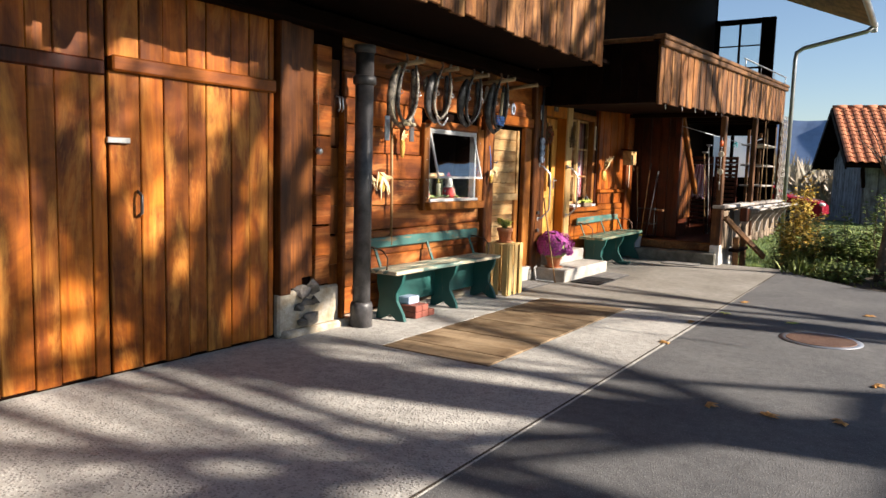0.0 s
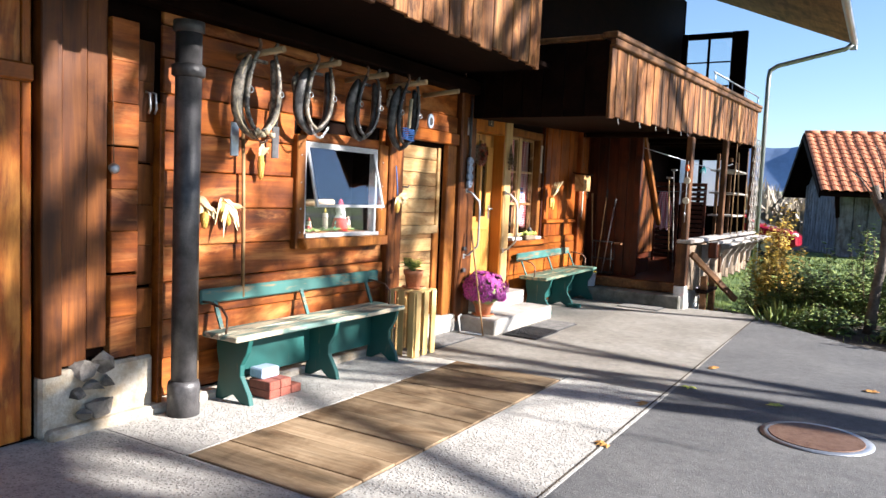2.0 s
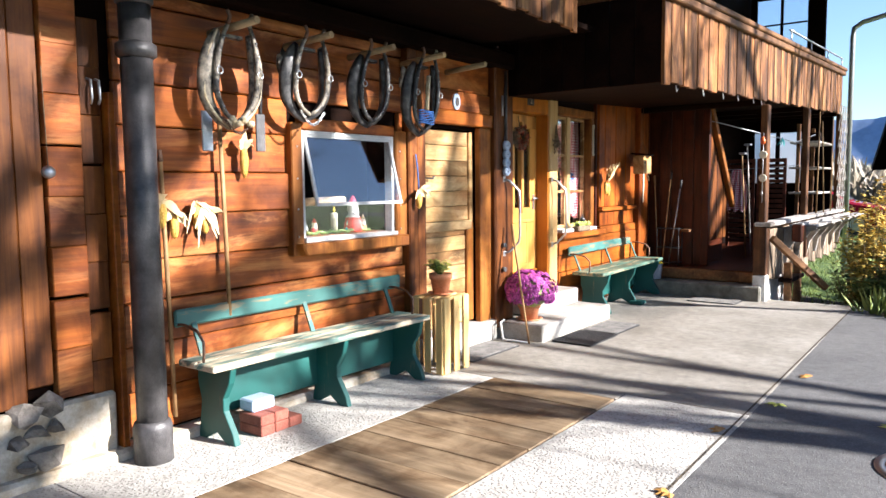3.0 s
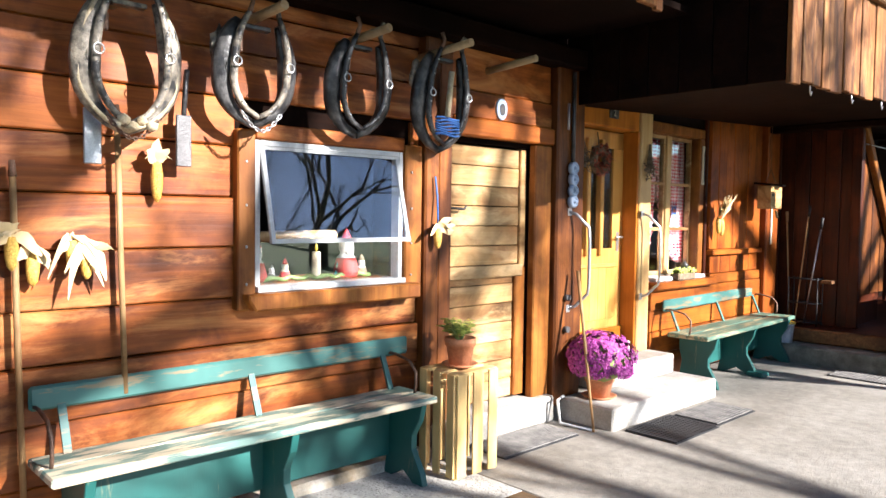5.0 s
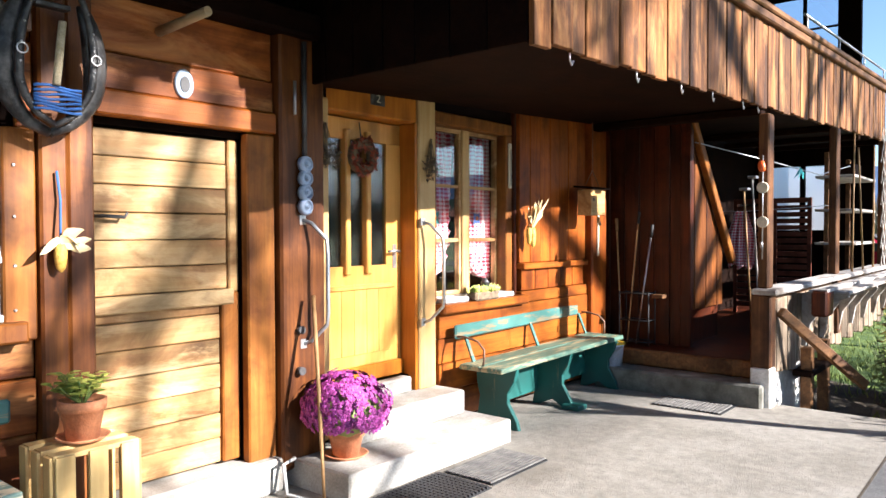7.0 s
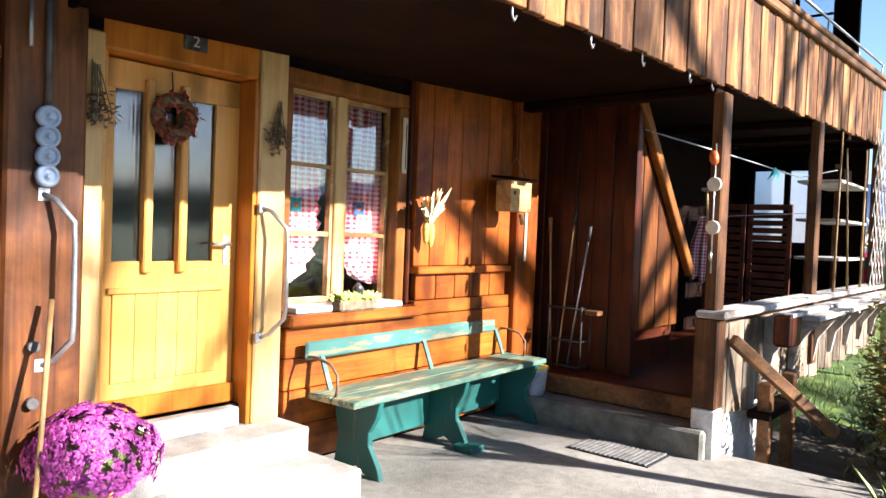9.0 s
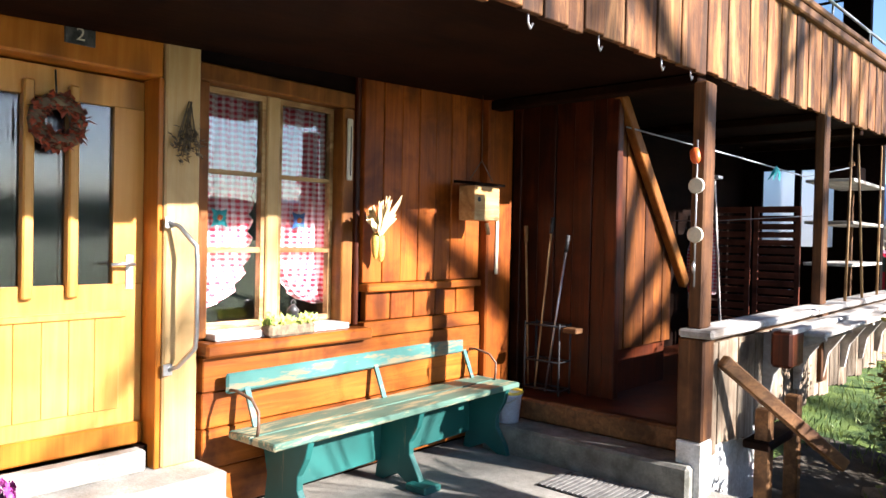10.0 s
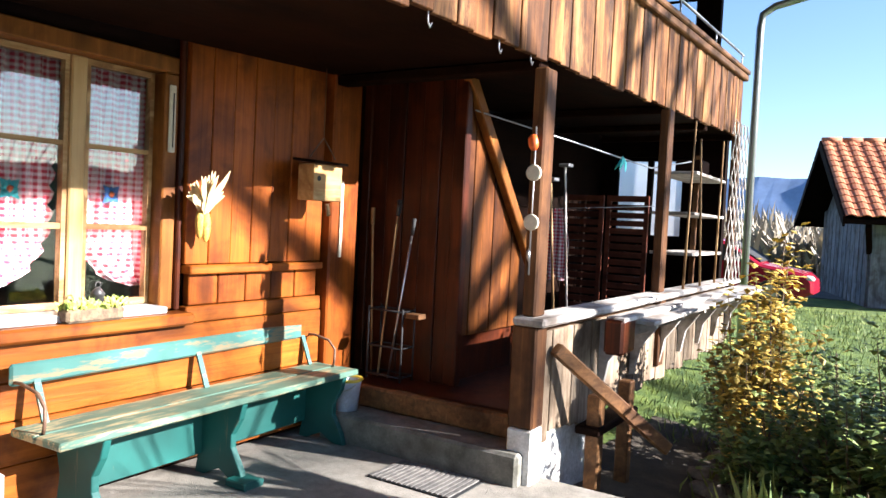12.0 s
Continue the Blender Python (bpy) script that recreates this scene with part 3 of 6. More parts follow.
# garage doors: upright varnished boards
for k, (y0, y1) in enumerate(((-1.4, 0.76), (0.78, 2.92), (2.94, 4.45))):
    leaf = tagged(new(f"door_{k + 1}"), "varnished orange-brown wooden barn door of upright boards, shut", "door", "barn doors", "structure")
    y, i = y0, 0
    while y < y1 - 0.02:
        w = min((0.21, 0.17, 0.24, 0.19)[(i + k) % 4], y1 - y)
        if y1 - y - w < 0.06:
            w = y1 - y
        top = 2.12 if k == 2 else 2.08
        part("board", boxes((WX, -4.665 + 0.004 * (i % 3), y + 0.003, y + w - 0.003, 0.02 + 0.012 * (i % 2), top), bevel=0.006), "garage", leaf)
        part("board", boxes((WX, -4.668 + 0.004 * ((i + 1) % 3), y + 0.003, y + w - 0.003, top + 0.09, 2.9), bevel=0.006), "garage", leaf)
        y += w
        i += 1
    rail = part("rail", boxes((WX + 0.001, -4.615 if k == 2 else -4.64, y0 + 0.01, y1 - 0.01, top - 0.005, top + 0.1), bevel=0.012), "sill" if k == 2 else "dark", leaf)
    if k == 2:
        bm = boxes((-4.66, -4.63, y0 - 0.03, y0 + 0.14, 1.63, 1.67), bevel=0.004)
        part("hinge", bm, "steel", leaf, "small steel latch plate")
        part("handle", tube(bmesh.new(), [(-4.65, 3.14, 1.12), (-4.6, 3.14, 1.15), (-4.6, 3.14, 1.27), (-4.65, 3.14, 1.30)], 0.012), "iron", leaf, "black iron pull handle")
# red-brown upright boards and posts between the barn door and the plank wall
posts = tagged(new("wall_posts"), "dark red-brown upright boards beside the barn door", "wall", "", "structure")
for i, (y0, y1, x, z0) in enumerate(((4.47, 4.6, -4.6, 0.38), (4.605, 4.78, -4.64, 0.42), (4.785, 4.93, -4.66, 0.5))):
    part("board", boxes((WX, x, y0, y1, z0, 2.88), bevel=0.008), "post", posts)
for i, z0 in enumerate((0.42, 0.69, 0.98, 1.25, 1.52, 1.8, 2.07, 2.33)):
    part("log_end", boxes((WX, -4.63 + 0.004 * (i % 3), 4.935, 5.13, z0, z0 + 0.268), bevel=0.005), "wall", posts)
    part("log_end", boxes((WX, -4.65 + 0.004 * (i % 2), 5.135, 5.26, z0 - 0.1, z0 + 0.168), bevel=0.005), "post", posts)
part("lining", boxes((WX, -4.59, 5.27, 5.31, 0.05, 2.1), bevel=0.006), "sill", posts, "narrow upright strip")
structure("wall_base", boxes((WX, -4.62, 4.47, 5.26, 0.0, 0.4), (-4.73, -4.55, 4.5, 8.0, -0.02, 0.06), bevel=0.02), "plaster", "broken pale plaster wall foot", "wall")
# plank wall
planks = tagged(new("wall_planks"), "red-brown horizontal timber planks, worn and sunlit", "wall", "", "structure")
levels = [0.07, 0.34, 0.62, 0.88, 1.13, 1.40, 1.66, 1.93, 2.18, 2.42, 2.64, 2.9]
for i, (z0, z1) in enumerate(zip(levels, levels[1:])):
    x = -4.665 + 0.012 * ((i * 7) % 3 - 1)
    runs = [(5.34, 7.93)] if z1 <= 1.14 or z0 >= 2.1 else [(5.34, 6.64), (7.86, 7.93)]
    for a, b in runs:
        part("plank", boxes((WX, x, a, b, z0 + 0.003, z1 - 0.003), bevel=0.007), "wall", planks)
# post and barn door frame
frame_post = tagged(new("wall_door_posts"), "dark red posts round the stable door", "wall", "", "structure")
part("post", boxes((WX, -4.60, 7.935, 8.06, 0.0, 2.9), bevel=0.012), "post", frame_post)
part("post", boxes((WX, -4.615, 8.065, 8.19, 0.12, 2.9), bevel=0.012), "post", frame_post)
part("post", boxes((WX, -4.63, 9.075, 9.27, 0.1, 2.12), bevel=0.01), "frame", frame_post)
part("post", boxes((WX, -4.58, 9.275, 9.62, 0.1, 2.9), bevel=0.015), "post", frame_post)
part("lintel", boxes((WX, -4.605, 8.195, 9.27, 2.125, 2.25), bevel=0.01), "sill", frame_post)
part("plank", boxes((WX, -4.64, 8.195, 9.27, 2.255, 2.44), bevel=0.008), "wall", frame_post)
part("plank", boxes((WX, -4.655, 8.195, 9.27, 2.445, 2.88), bevel=0.008), "wall", frame_post)
# stable door of pale horizontal boards
stable = tagged(new("door_4"), "pale worn stable door of horizontal boards, shut", "door", "", "structure")
for i in range(13):
    z0 = 0.22 + i * 0.143
    w = 9.0 if i > 6 else 8.95
    part("board", boxes((-4.85, -4.735 + 0.004 * (i % 2), 8.2, w, z0 + 0.0025, z0 + 0.1405), bevel=0.005), "pale", stable)
part("stile", boxes((-4.85, -4.71, 8.955, 9.07, 0.22, 1.2), bevel=0.008), "frame", stable)
part("stile", boxes((-4.85, -4.715, 9.005, 9.07, 1.2, 2.08), bevel=0.008), "pale", stable)
part("rail", boxes((-4.735, -4.7, 8.2, 9.03, 1.13, 1.22), bevel=0.008), "pale", stable)
part("latch", tube(bmesh.new(), [(-4.73, 8.24, 1.63), (-4.68, 8.26, 1.63), (-4.68, 8.37, 1.625), (-4.67, 8.38, 1.65)], 0.009), "iron", stable, "thin iron latch")
structure("door_sill_1", boxes((-4.86, -4.56, 8.0, 9.27, 0.0, 0.2), bevel=0.015), "step", "whitewashed concrete sill of the stable door", "step")

# house door with jambs and casings
dw = tagged(new("door_5"), "honey-coloured house door with three ribbed panes, shut", "door", "", "structure")
part("panel", boxes((-4.93, -4.885, 9.83, 10.64, 0.461, 1.3), bevel=0.004), "door", dw)
for i in range(5):
    part("board", boxes((-4.885, -4.875, 9.9 + i * 0.124, 10.022 + i * 0.124, 0.66, 1.13), bevel=0.003), "door", dw)
part("rail", boxes((-4.885, -4.86, 9.87, 10.55, 1.13, 1.165), bevel=0.006), "door", dw)
part("rail", boxes((-4.885, -4.855, 9.83, 10.64, 0.465, 0.58), bevel=0.008), "jamb", dw)
part("rail", boxes((-4.93, -4.885, 9.83, 10.64, 2.2, 2.35), bevel=0.004), "door", dw)
for a, b in ((9.83, 9.893), (10.485, 10.64)):
    part("stile", boxes((-4.93, -4.884, a, b, 1.3, 2.2)), "door", dw)
for y in (10.076, 10.279):
    part("bar", boxes((-4.93, -4.85, y - 0.024, y + 0.024, 1.24, 2.27), bevel=0.008), "door", dw)
for a, b in ((9.893, 10.052), (10.1, 10.255), (10.303, 10.485)):
    part("pane", boxes((-4.915, -4.905, a, b, 1.3, 2.2)), "ribbed", dw)
lever = part("handle", tube(bmesh.new(), [(-4.885, 10.57, 1.4), (-4.83, 10.57, 1.4), (-4.825, 10.53, 1.405), (-4.825, 10.45, 1.4)], 0.01), "steel", dw, "steel lever handle")
part("plate", boxes((-4.884, -4.878, 10.55, 10.59, 1.27, 1.45), bevel=0.002), "steel", dw)
trim = tagged(new("trim_house_door"), "amber and pale timber casing round the house door", "door frame", "", "structure")
part("casing", boxes((-4.95, -4.68, 9.625, 9.745, 0.18, 2.42), bevel=0.01), "casing", trim)
part("jamb", boxes((-4.95, -4.82, 9.75, 9.825, 0.46, 2.42), bevel=0.006), "door", trim)
part("jamb", boxes((-4.98, -4.735, 10.643, 10.672, 0.345, 2.36), bevel=0.004), "jamb", trim)
part("casing", boxes((-4.98, -4.72, 10.675, 10.87, 0.345, 2.56), bevel=0.01), "casing", trim)
part("head", boxes((-4.95, -4.74, 9.75, 10.672, 2.36, 2.56), bevel=0.01), "jamb", trim)
part("number_plate", boxes((-4.739, -4.728, 10.18, 10.32, 2.44, 2.53), bevel=0.003), "leather", trim, "dark green house number plate")
txt = bpy.data.curves.new("house_number", "FONT")
txt.body, txt.size, txt.extrude, txt.align_x, txt.align_y = "2", 0.085, 0.001, "CENTER", "CENTER"
num = new("number", txt)
num.matrix_world = Matrix.Translation((-4.725, 10.25, 2.485)) @ Euler((radians(90), 0, radians(90))).to_matrix().to_4x4()
txt.materials.append(M["cream"])
num.parent = trim

# wall round the living-room window and the shutter
w2 = tagged(new("window_2"), "wooden casement window with gingham curtains", "window", "", "structure")
wf = part("window_frame", boxes((-4.95, -4.79, 10.875, 10.965, 0.985, 2.4), (-4.95, -4.79, 11.925, 12.02, 0.985, 2.4), (-4.95, -4.788, 10.875, 12.02, 2.402, 2.5), bevel=0.008), "frame", w2)
part("post", boxes((-4.95, -4.87, 11.4, 11.49, 1.02, 2.4), bevel=0.008), "casing", w2)
for a, b in ((10.97, 11.398), (11.492, 11.922)):
    part("sash", boxes((-4.94, -4.89, a, a + 0.026, 1.02, 2.398), (-4.94, -4.89, b - 0.026, b, 1.02, 2.398), (-4.94, -4.892, a + 0.026, b - 0.026, 1.02, 1.055),
         (-4.94, -4.892, a + 0.026, b - 0.026, 2.365, 2.398), (-4.935, -4.895, a + 0.026, b - 0.026, 1.458, 1.49), (-4.935, -4.895, a + 0.026, b - 0.026, 1.91, 1.935)), "pale", w2, "pale sash with glazing bars")
    pane = part("pane", boxes((-4.92, -4.915, a + 0.02, b - 0.02, 1.04, 2.38)), "glass", w2)
    pane.visible_shadow = False
part("window_sill", boxes((-4.81, -4.64, 10.88, 12.08, 0.9, 0.975), bevel=0.015), "sill", w2)
part("ledge", boxes((-4.95, -4.7, 10.966, 11.924, 0.977, 1.015), bevel=0.006), "white", w2)
hw = tagged(new("wall_house_boards"), "sunlit orange-brown boards of the house front", "wall", "", "structure")
for i, (z0, z1) in enumerate(((0.05, 0.28), (0.285, 0.5), (0.505, 0.7), (0.705, 0.895))):
    part("plank", boxes((-4.8, -4.72 + 0.008 * (i % 2), 10.9, 13.28, z0, z1), bevel=0.006), "sill", hw)
part("plank", boxes((-4.8, -4.72, 12.07, 13.28, 0.9, 1.0), bevel=0.006), "sill", hw)
for i in range(7):
    part("board", boxes((-4.8, -4.735 + 0.005 * (i % 2), 12.06 + 0.174 * i, 12.06 + 0.174 * i + 0.17, 1.26, 2.9), bevel=0.005), "shutter", hw)
for i in range(5):
    part("board", boxes((-4.8, -4.74, 12.1 + 0.23 * i, 12.1 + 0.23 * i + 0.222, 1.005, 1.22), bevel=0.006), "shutter", hw)
part("rail", boxes((-4.8, -4.69, 12.07, 13.26, 1.2, 1.255), bevel=0.008), "sill", hw)
part("post", boxes((-4.8, -4.66, 13.285, 13.6, 0.1, 2.9), bevel=0.012), "shutter", hw)
part("post", boxes((-4.81, -4.765, 12.022, 12.057, 0.98, 2.9), bevel=0.008), "dark", hw)

# closet of upright boards under the gallery
closet = tagged(new("wall_closet"), "dark red boarded closet under the gallery", "wall", "", "structure")
for i in range(6):
    part("board", boxes((-4.9 + 0.168 * i, -4.735 + 0.168 * i, 13.82 + 0.01 * (i % 2), 13.9, 0.36, 2.75), bevel=0.006), "dark", closet)
for i in range(6):
    y0 = 13.905 + 0.17 * i
    top = 2.62 - (y0 + 0.17 - 13.9) * 1.2
    part("board", slab(bmesh.new(), [(y0, 0.72), (y0 + 0.163, 0.72), (y0 + 0.163, top), (y0, top + 0.2)], "x", -3.94, -3.9 + 0.006 * (i % 2), 0.004), "post", closet)
# Recessed dark panel stands for the railing's shadow on the lower boards.
part("plinth", boxes((-3.99, -3.95, 13.905, 14.93, 0.36, 0.8)), "dark", closet)
part("brace", bar(bmesh.new(), (-3.85, 13.84, 2.7), (-3.85, 15.1, 1.2), 0.07, 0.1, 0.008), "frame", closet)
part("post", boxes((-3.95, -3.84, 13.82, 13.9, 0.36, 2.75), bevel=0.008), "dark", closet)

# porch floor, step and pedestal
structure("floor_porch", boxes((-4.8, -3.1, 13.45, 19.5, 0.2, 0.36)), "dark", "dark wooden porch floor", "floor")
structure("step_porch", boxes((-4.55, -2.95, 13.12, 13.45, -0.1, 0.2), (-4.8, -4.56, 13.3, 13.45, -0.1, 0.2), bevel=0.02), "old_step", "long weathered concrete porch step", "step")
structure("trim_porch_beam", boxes((-4.8, -3.08, 13.38, 13.5, 0.205, 0.36), bevel=0.015), "rail", "worn timber threshold of the porch", "beam")
structure("wall_pedestal", boxes((-3.07, -2.9, 13.2, 13.36, -0.6, 0.34), (-3.09, -2.985, 13.37, 14.75, -0.7, 0.4), bevel=0.01), "limewash", "whitewashed wall foot under the porch post", "wall")
structure("wall_porch_base", boxes((-4.8, -3.1, 13.5, 14.74, -0.7, 0.19), (-4.8, -3.9, 14.75, 19.4, -0.9, 0.19)), "stone", "dark stone base under the porch", "wall")

# house steps
structure("step_lower", boxes((-4.75, -4.09, 9.36, 10.98, -0.1, 0.165), bevel=0.012), "step", "pale worn concrete lower door step", "step")
structure("step_upper", boxes((-4.95, -4.46, 9.76, 10.9, 0.166, 0.345), (-4.95, -4.73, 9.8, 10.6, 0.345, 0.46), bevel=0.012), "step", "pale worn concrete upper door step", "step")

# ---- gallery, first part and roof ----
first = tagged(new("wall_gallery"), "weathered boarded front of the upper gallery", "wall", "", "structure")
y = 2.0
i = 0
while y < 8.9:
    w = (0.2, 0.16, 0.22, 0.18)[i % 4]
    w = min(w, 8.92 - y)
    part("board", boxes((-3.55, -3.515 + 0.006 * (i % 2), y + 0.003, y + w - 0.003, 2.86 + 0.015 * ((i * 5) % 3), 4.1), bevel=0.005), "balcony", first)
    y += w
    i += 1
structure("wall_gallery_far", boxes((-3.56, -3.52, -6, 1.99, 2.87, 4.1)), "balcony", "weathered boarded gallery front", "wall")
# Gallery underside and beams carry their shade in the near-black colour.
structure("ceiling_gallery", boxes((-4.72, -3.56, -6, 9.0, 2.9, 2.95), (-4.72, -3.6, -6, 9.4, 2.955, 3.0)), "beam", "shade-darkened underside of the gallery floor", "ceiling")
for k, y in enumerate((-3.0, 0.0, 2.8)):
    structure(f"beam_{k + 1}", boxes((-4.69, -3.57, y, y + 0.16, 2.72, 2.899), bevel=0.012), "beam", "shade-darkened joist under the gallery", "beam")
structure("beam_front", boxes((-4.69, -4.5, -6, 9.6, 2.72, 2.87), bevel=0.015), "beam", "shade-darkened beam along the wall top", "beam")

Y0, Y1, RISE = 9.52, 19.3, 0.045


def bz(y, z=2.44):
    """Height on the balcony, which climbs a little towards its far end."""
    return z + (y - Y0) * RISE


bal = tagged(new("wall_balcony"), "weathered balcony front of upright boards, sunlit", "balcony", "", "structure")
y, i = Y0, 0
while y < Y1 - 0.02:
    w = min((0.16, 0.2, 0.14, 0.18, 0.22)[i % 5], Y1 - y)
    dz = 0.008 * ((i * 7) % 4)
    part("board", slab(bmesh.new(), [(y + 0.004, bz(y) + dz), (y + w - 0.004, bz(y + w) + dz), (y + w - 0.004, bz(y + w, 3.2)), (y + 0.004, bz(y, 3.2))], "x", -3.0, -2.965 + 0.008 * (i % 2), 0.004), "balcony", bal)
    y += w
    i += 1
# End boards face away from the sun; near-black colour paints their shade.
for x in range(7):
    x0 = -4.7 + x * 0.243
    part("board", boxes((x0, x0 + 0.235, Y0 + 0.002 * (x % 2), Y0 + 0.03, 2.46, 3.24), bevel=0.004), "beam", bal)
part("cap", bar(bmesh.new(), (-2.98, Y0 - 0.05, 3.29), (-2.98, Y1 + 0.08, bz(Y1, 3.29)), 0.17, 0.06, 0.012), "rail", bal, "worn balcony hand rail")
part("moulding", bar(bmesh.new(), (-2.945, Y0 - 0.03, 3.215), (-2.945, Y1 + 0.05, bz(Y1, 3.215)), 0.07, 0.08, 0.012), "rail", bal)
part("cap", boxes((-4.7, -3.07, Y0 - 0.04, Y0 + 0.06, 3.245, 3.3), bevel=0.01), "rail", bal)
# Underside and joists below get their shade from the soffit colour.
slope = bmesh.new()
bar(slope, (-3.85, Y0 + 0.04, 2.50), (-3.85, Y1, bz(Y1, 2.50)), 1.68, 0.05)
structure("ceiling_porch", slope, "soffit", "shade-darkened brown boarded underside of the balcony", "ceiling")
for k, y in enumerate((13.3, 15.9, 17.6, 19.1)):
    structure(f"joist_{k + 1}", boxes((-4.79, -3.02, y, y + 0.13, bz(y) - 0.04, bz(y) + 0.03), bevel=0.01), "soffit", "shade-darkened brown joist under the balcony", "beam")
# posts of the porch
for k, (y, z0) in enumerate(((13.28, 0.345), (15.95, 0.36), (19.1, 0.36))):
    top = bz(y) - (0.045 if k == 0 else 0.001)
    structure(f"post_{k + 1}", boxes((-3.07, -2.9, y - 0.08, y + 0.08, z0, 0.984), (-3.015, -2.925, y - 0.07, y + 0.08, 1.041, top), bevel=0.012), "porch_post", "squared weathered porch post", "post")
# end glazing on the gallery and roof
eg = tagged(new("window_3"), "glazed wind screen closing the gallery end", "window", "", "structure")
part("window_frame", boxes((-4.7, -4.58, 19.3, 19.4, 2.9, 5.4), (-4.13, -4.08, 19.32, 19.38, 3.6, 5.3), (-3.62, -3.3, 19.3, 19.42, 2.9, 5.4), (-4.57, -3.63, 19.33, 19.37, 4.74, 4.77), (-4.57, -3.63, 19.32, 19.38, 4.2, 4.24), (-4.57, -3.63, 19.32, 19.38, 5.27, 5.4), bevel=0.004), "beam", eg)
for a, b in ((-4.58, -4.13), (-4.08, -3.62)):
    p = part("pane", boxes((a, b, 19.345, 19.352, 4.24, 5.28)), "glass", eg)
    p.visible_shadow = False
roof = bmesh.new()
slab(roof, [(-1.35, 5.22), (-1.35, 5.12), (-9.0, 8.3), (-9.0, 8.42)], "y", -6.5, 20.0)
structure("roof", roof, "eaves", "wide overhanging roof with boarded underside", "roof")
structure("roof_back", slab(bmesh.new(), [(-9.02, 8.42), (-9.02, 8.3), (-14, 5.9), (-14, 6.02)], "y", -6.5, 20.0), "tile", "rear slope of the house roof", "roof")
structure("wall_gable", slab(bmesh.new(), [(-12.8, 6.0), (-5.0, 6.21), (-5.0, 6.6), (-9.0, 8.28)], "y", 19.4, 19.6), "beam", "dark boarded gable", "wall")
gut = thing("rain_gutter", "grey metal gutter with bent downpipe under the eave", "gutter", (-1.3, 19.9, 5.1))
gb = bmesh.new()
tube(gb, [(-1.28, -6.4, 5.1), (-1.28, 20.05, 5.12)], 0.07, 10)
part("gutter", gb, "tin", gut)
part("downpipe", tube(bmesh.new(), [(-1.3, 19.85, 5.08), (-1.42, 19.85, 4.98), (-2.72, 19.78, 4.68), (-2.86, 19.76, 4.58), (-2.88, 19.75, 4.4), (-2.88, 19.75, -0.3)], 0.05, 12), "tin", gut)
part("hopper", boxes((-1.36, -1.22, 19.98, 20.06, 4.98, 5.2), bevel=0.01), "tin", gut)

# porch railing with shelf
rl = tagged(new("railing_porch"), "grey weathered porch railing with upright boards and a plank shelf", "railing", "", "structure")
y, i = 13.4, 0
while y < 19.1:
    w = (0.15, 0.19, 0.17)[i % 3]
    part("board", boxes((-2.97, -2.945 + 0.006 * (i % 2), y, y + w - 0.008, 0.2 + 0.02 * ((i * 3) % 4), 0.93), bevel=0.004), "grey", rl)
    y += w
    i += 1
part("hand_rail", boxes((-3.06, -2.84, 13.17, 19.3, 0.985, 1.04), bevel=0.015), "greyrail", rl, "pale sun-bleached rail plank")
part("beam", boxes((-3.09, -2.975, 13.42, 19.1, 0.86, 0.98), bevel=0.012), "rail", rl)
part("shelf", boxes((-2.855, -2.5, 14.3, 19.25, 0.93, 0.965), bevel=0.008), "greyrail", rl, "pale plank shelf outside the railing")
part("shelf_board", boxes((-2.7, -2.62, 14.0, 18.2, 0.968, 1.0), bevel=0.006), "greyrail", rl)
for k in range(7):
    y = 14.4 + k * 0.75
    part("bracket", slab(bmesh.new(), [(-2.94, 0.4), (-2.9, 0.4), (-2.86, 0.62), (-2.72, 0.82), (-2.52, 0.9), (-2.52, 0.925), (-2.94, 0.925)], "y", y, y + 0.04, 0.004), "greyrail", rl)
part("block", boxes((-2.76, -2.62, 13.98, 14.25, 0.74, 0.985), bevel=0.02), "dark", rl)
part("brace", bar(bmesh.new(), (-2.9, 13.5, 0.82), (-2.35, 14.25, 0.1), 0.07, 0.09, 0.01), "rail", rl)
for k, y in enumerate((13.95, 14.6)):
    part("leg", boxes((-2.84, -2.74, y, y + 0.1, -0.6, 0.45), bevel=0.01), "rail", rl)
part("stay", boxes((-2.9, -2.72, 13.9, 14.75, 0.18, 0.24), bevel=0.01), "beam", rl)

# ---- things along the front ----
def soft(bm):
    for f in bm.faces:
        f.smooth = True
    return bm


def standpipe():
    t = thing("standpipe", "black cast-iron standpipe with collars before the plank wall", "pipe", (-4.42, 5.35, 0))
    part("shaft", lathe(bmesh.new(), (-4.42, 5.35, 0), [(0.085, 0.0), (0.085, 2.62)], 24), "iron", t)
    part("foot", lathe(bmesh.new(), (-4.42, 5.35, 0), [(0.108, 0.0), (0.108, 0.2), (0.1, 0.23), (0.086, 0.24)], 24), "iron", t)
    part("collar", lathe(bmesh.new(), (-4.42, 5.35, 2.27), [(0.086, 0), (0.108, 0.015), (0.108, 0.075), (0.086, 0.09)], 24), "iron", t)
    part("collar", lathe(bmesh.new(), (-4.42, 5.35, 2.56), [(0.086, 0), (0.1, 0.01), (0.1, 0.075), (0.07, 0.08)], 24), "iron", t)


standpipe()


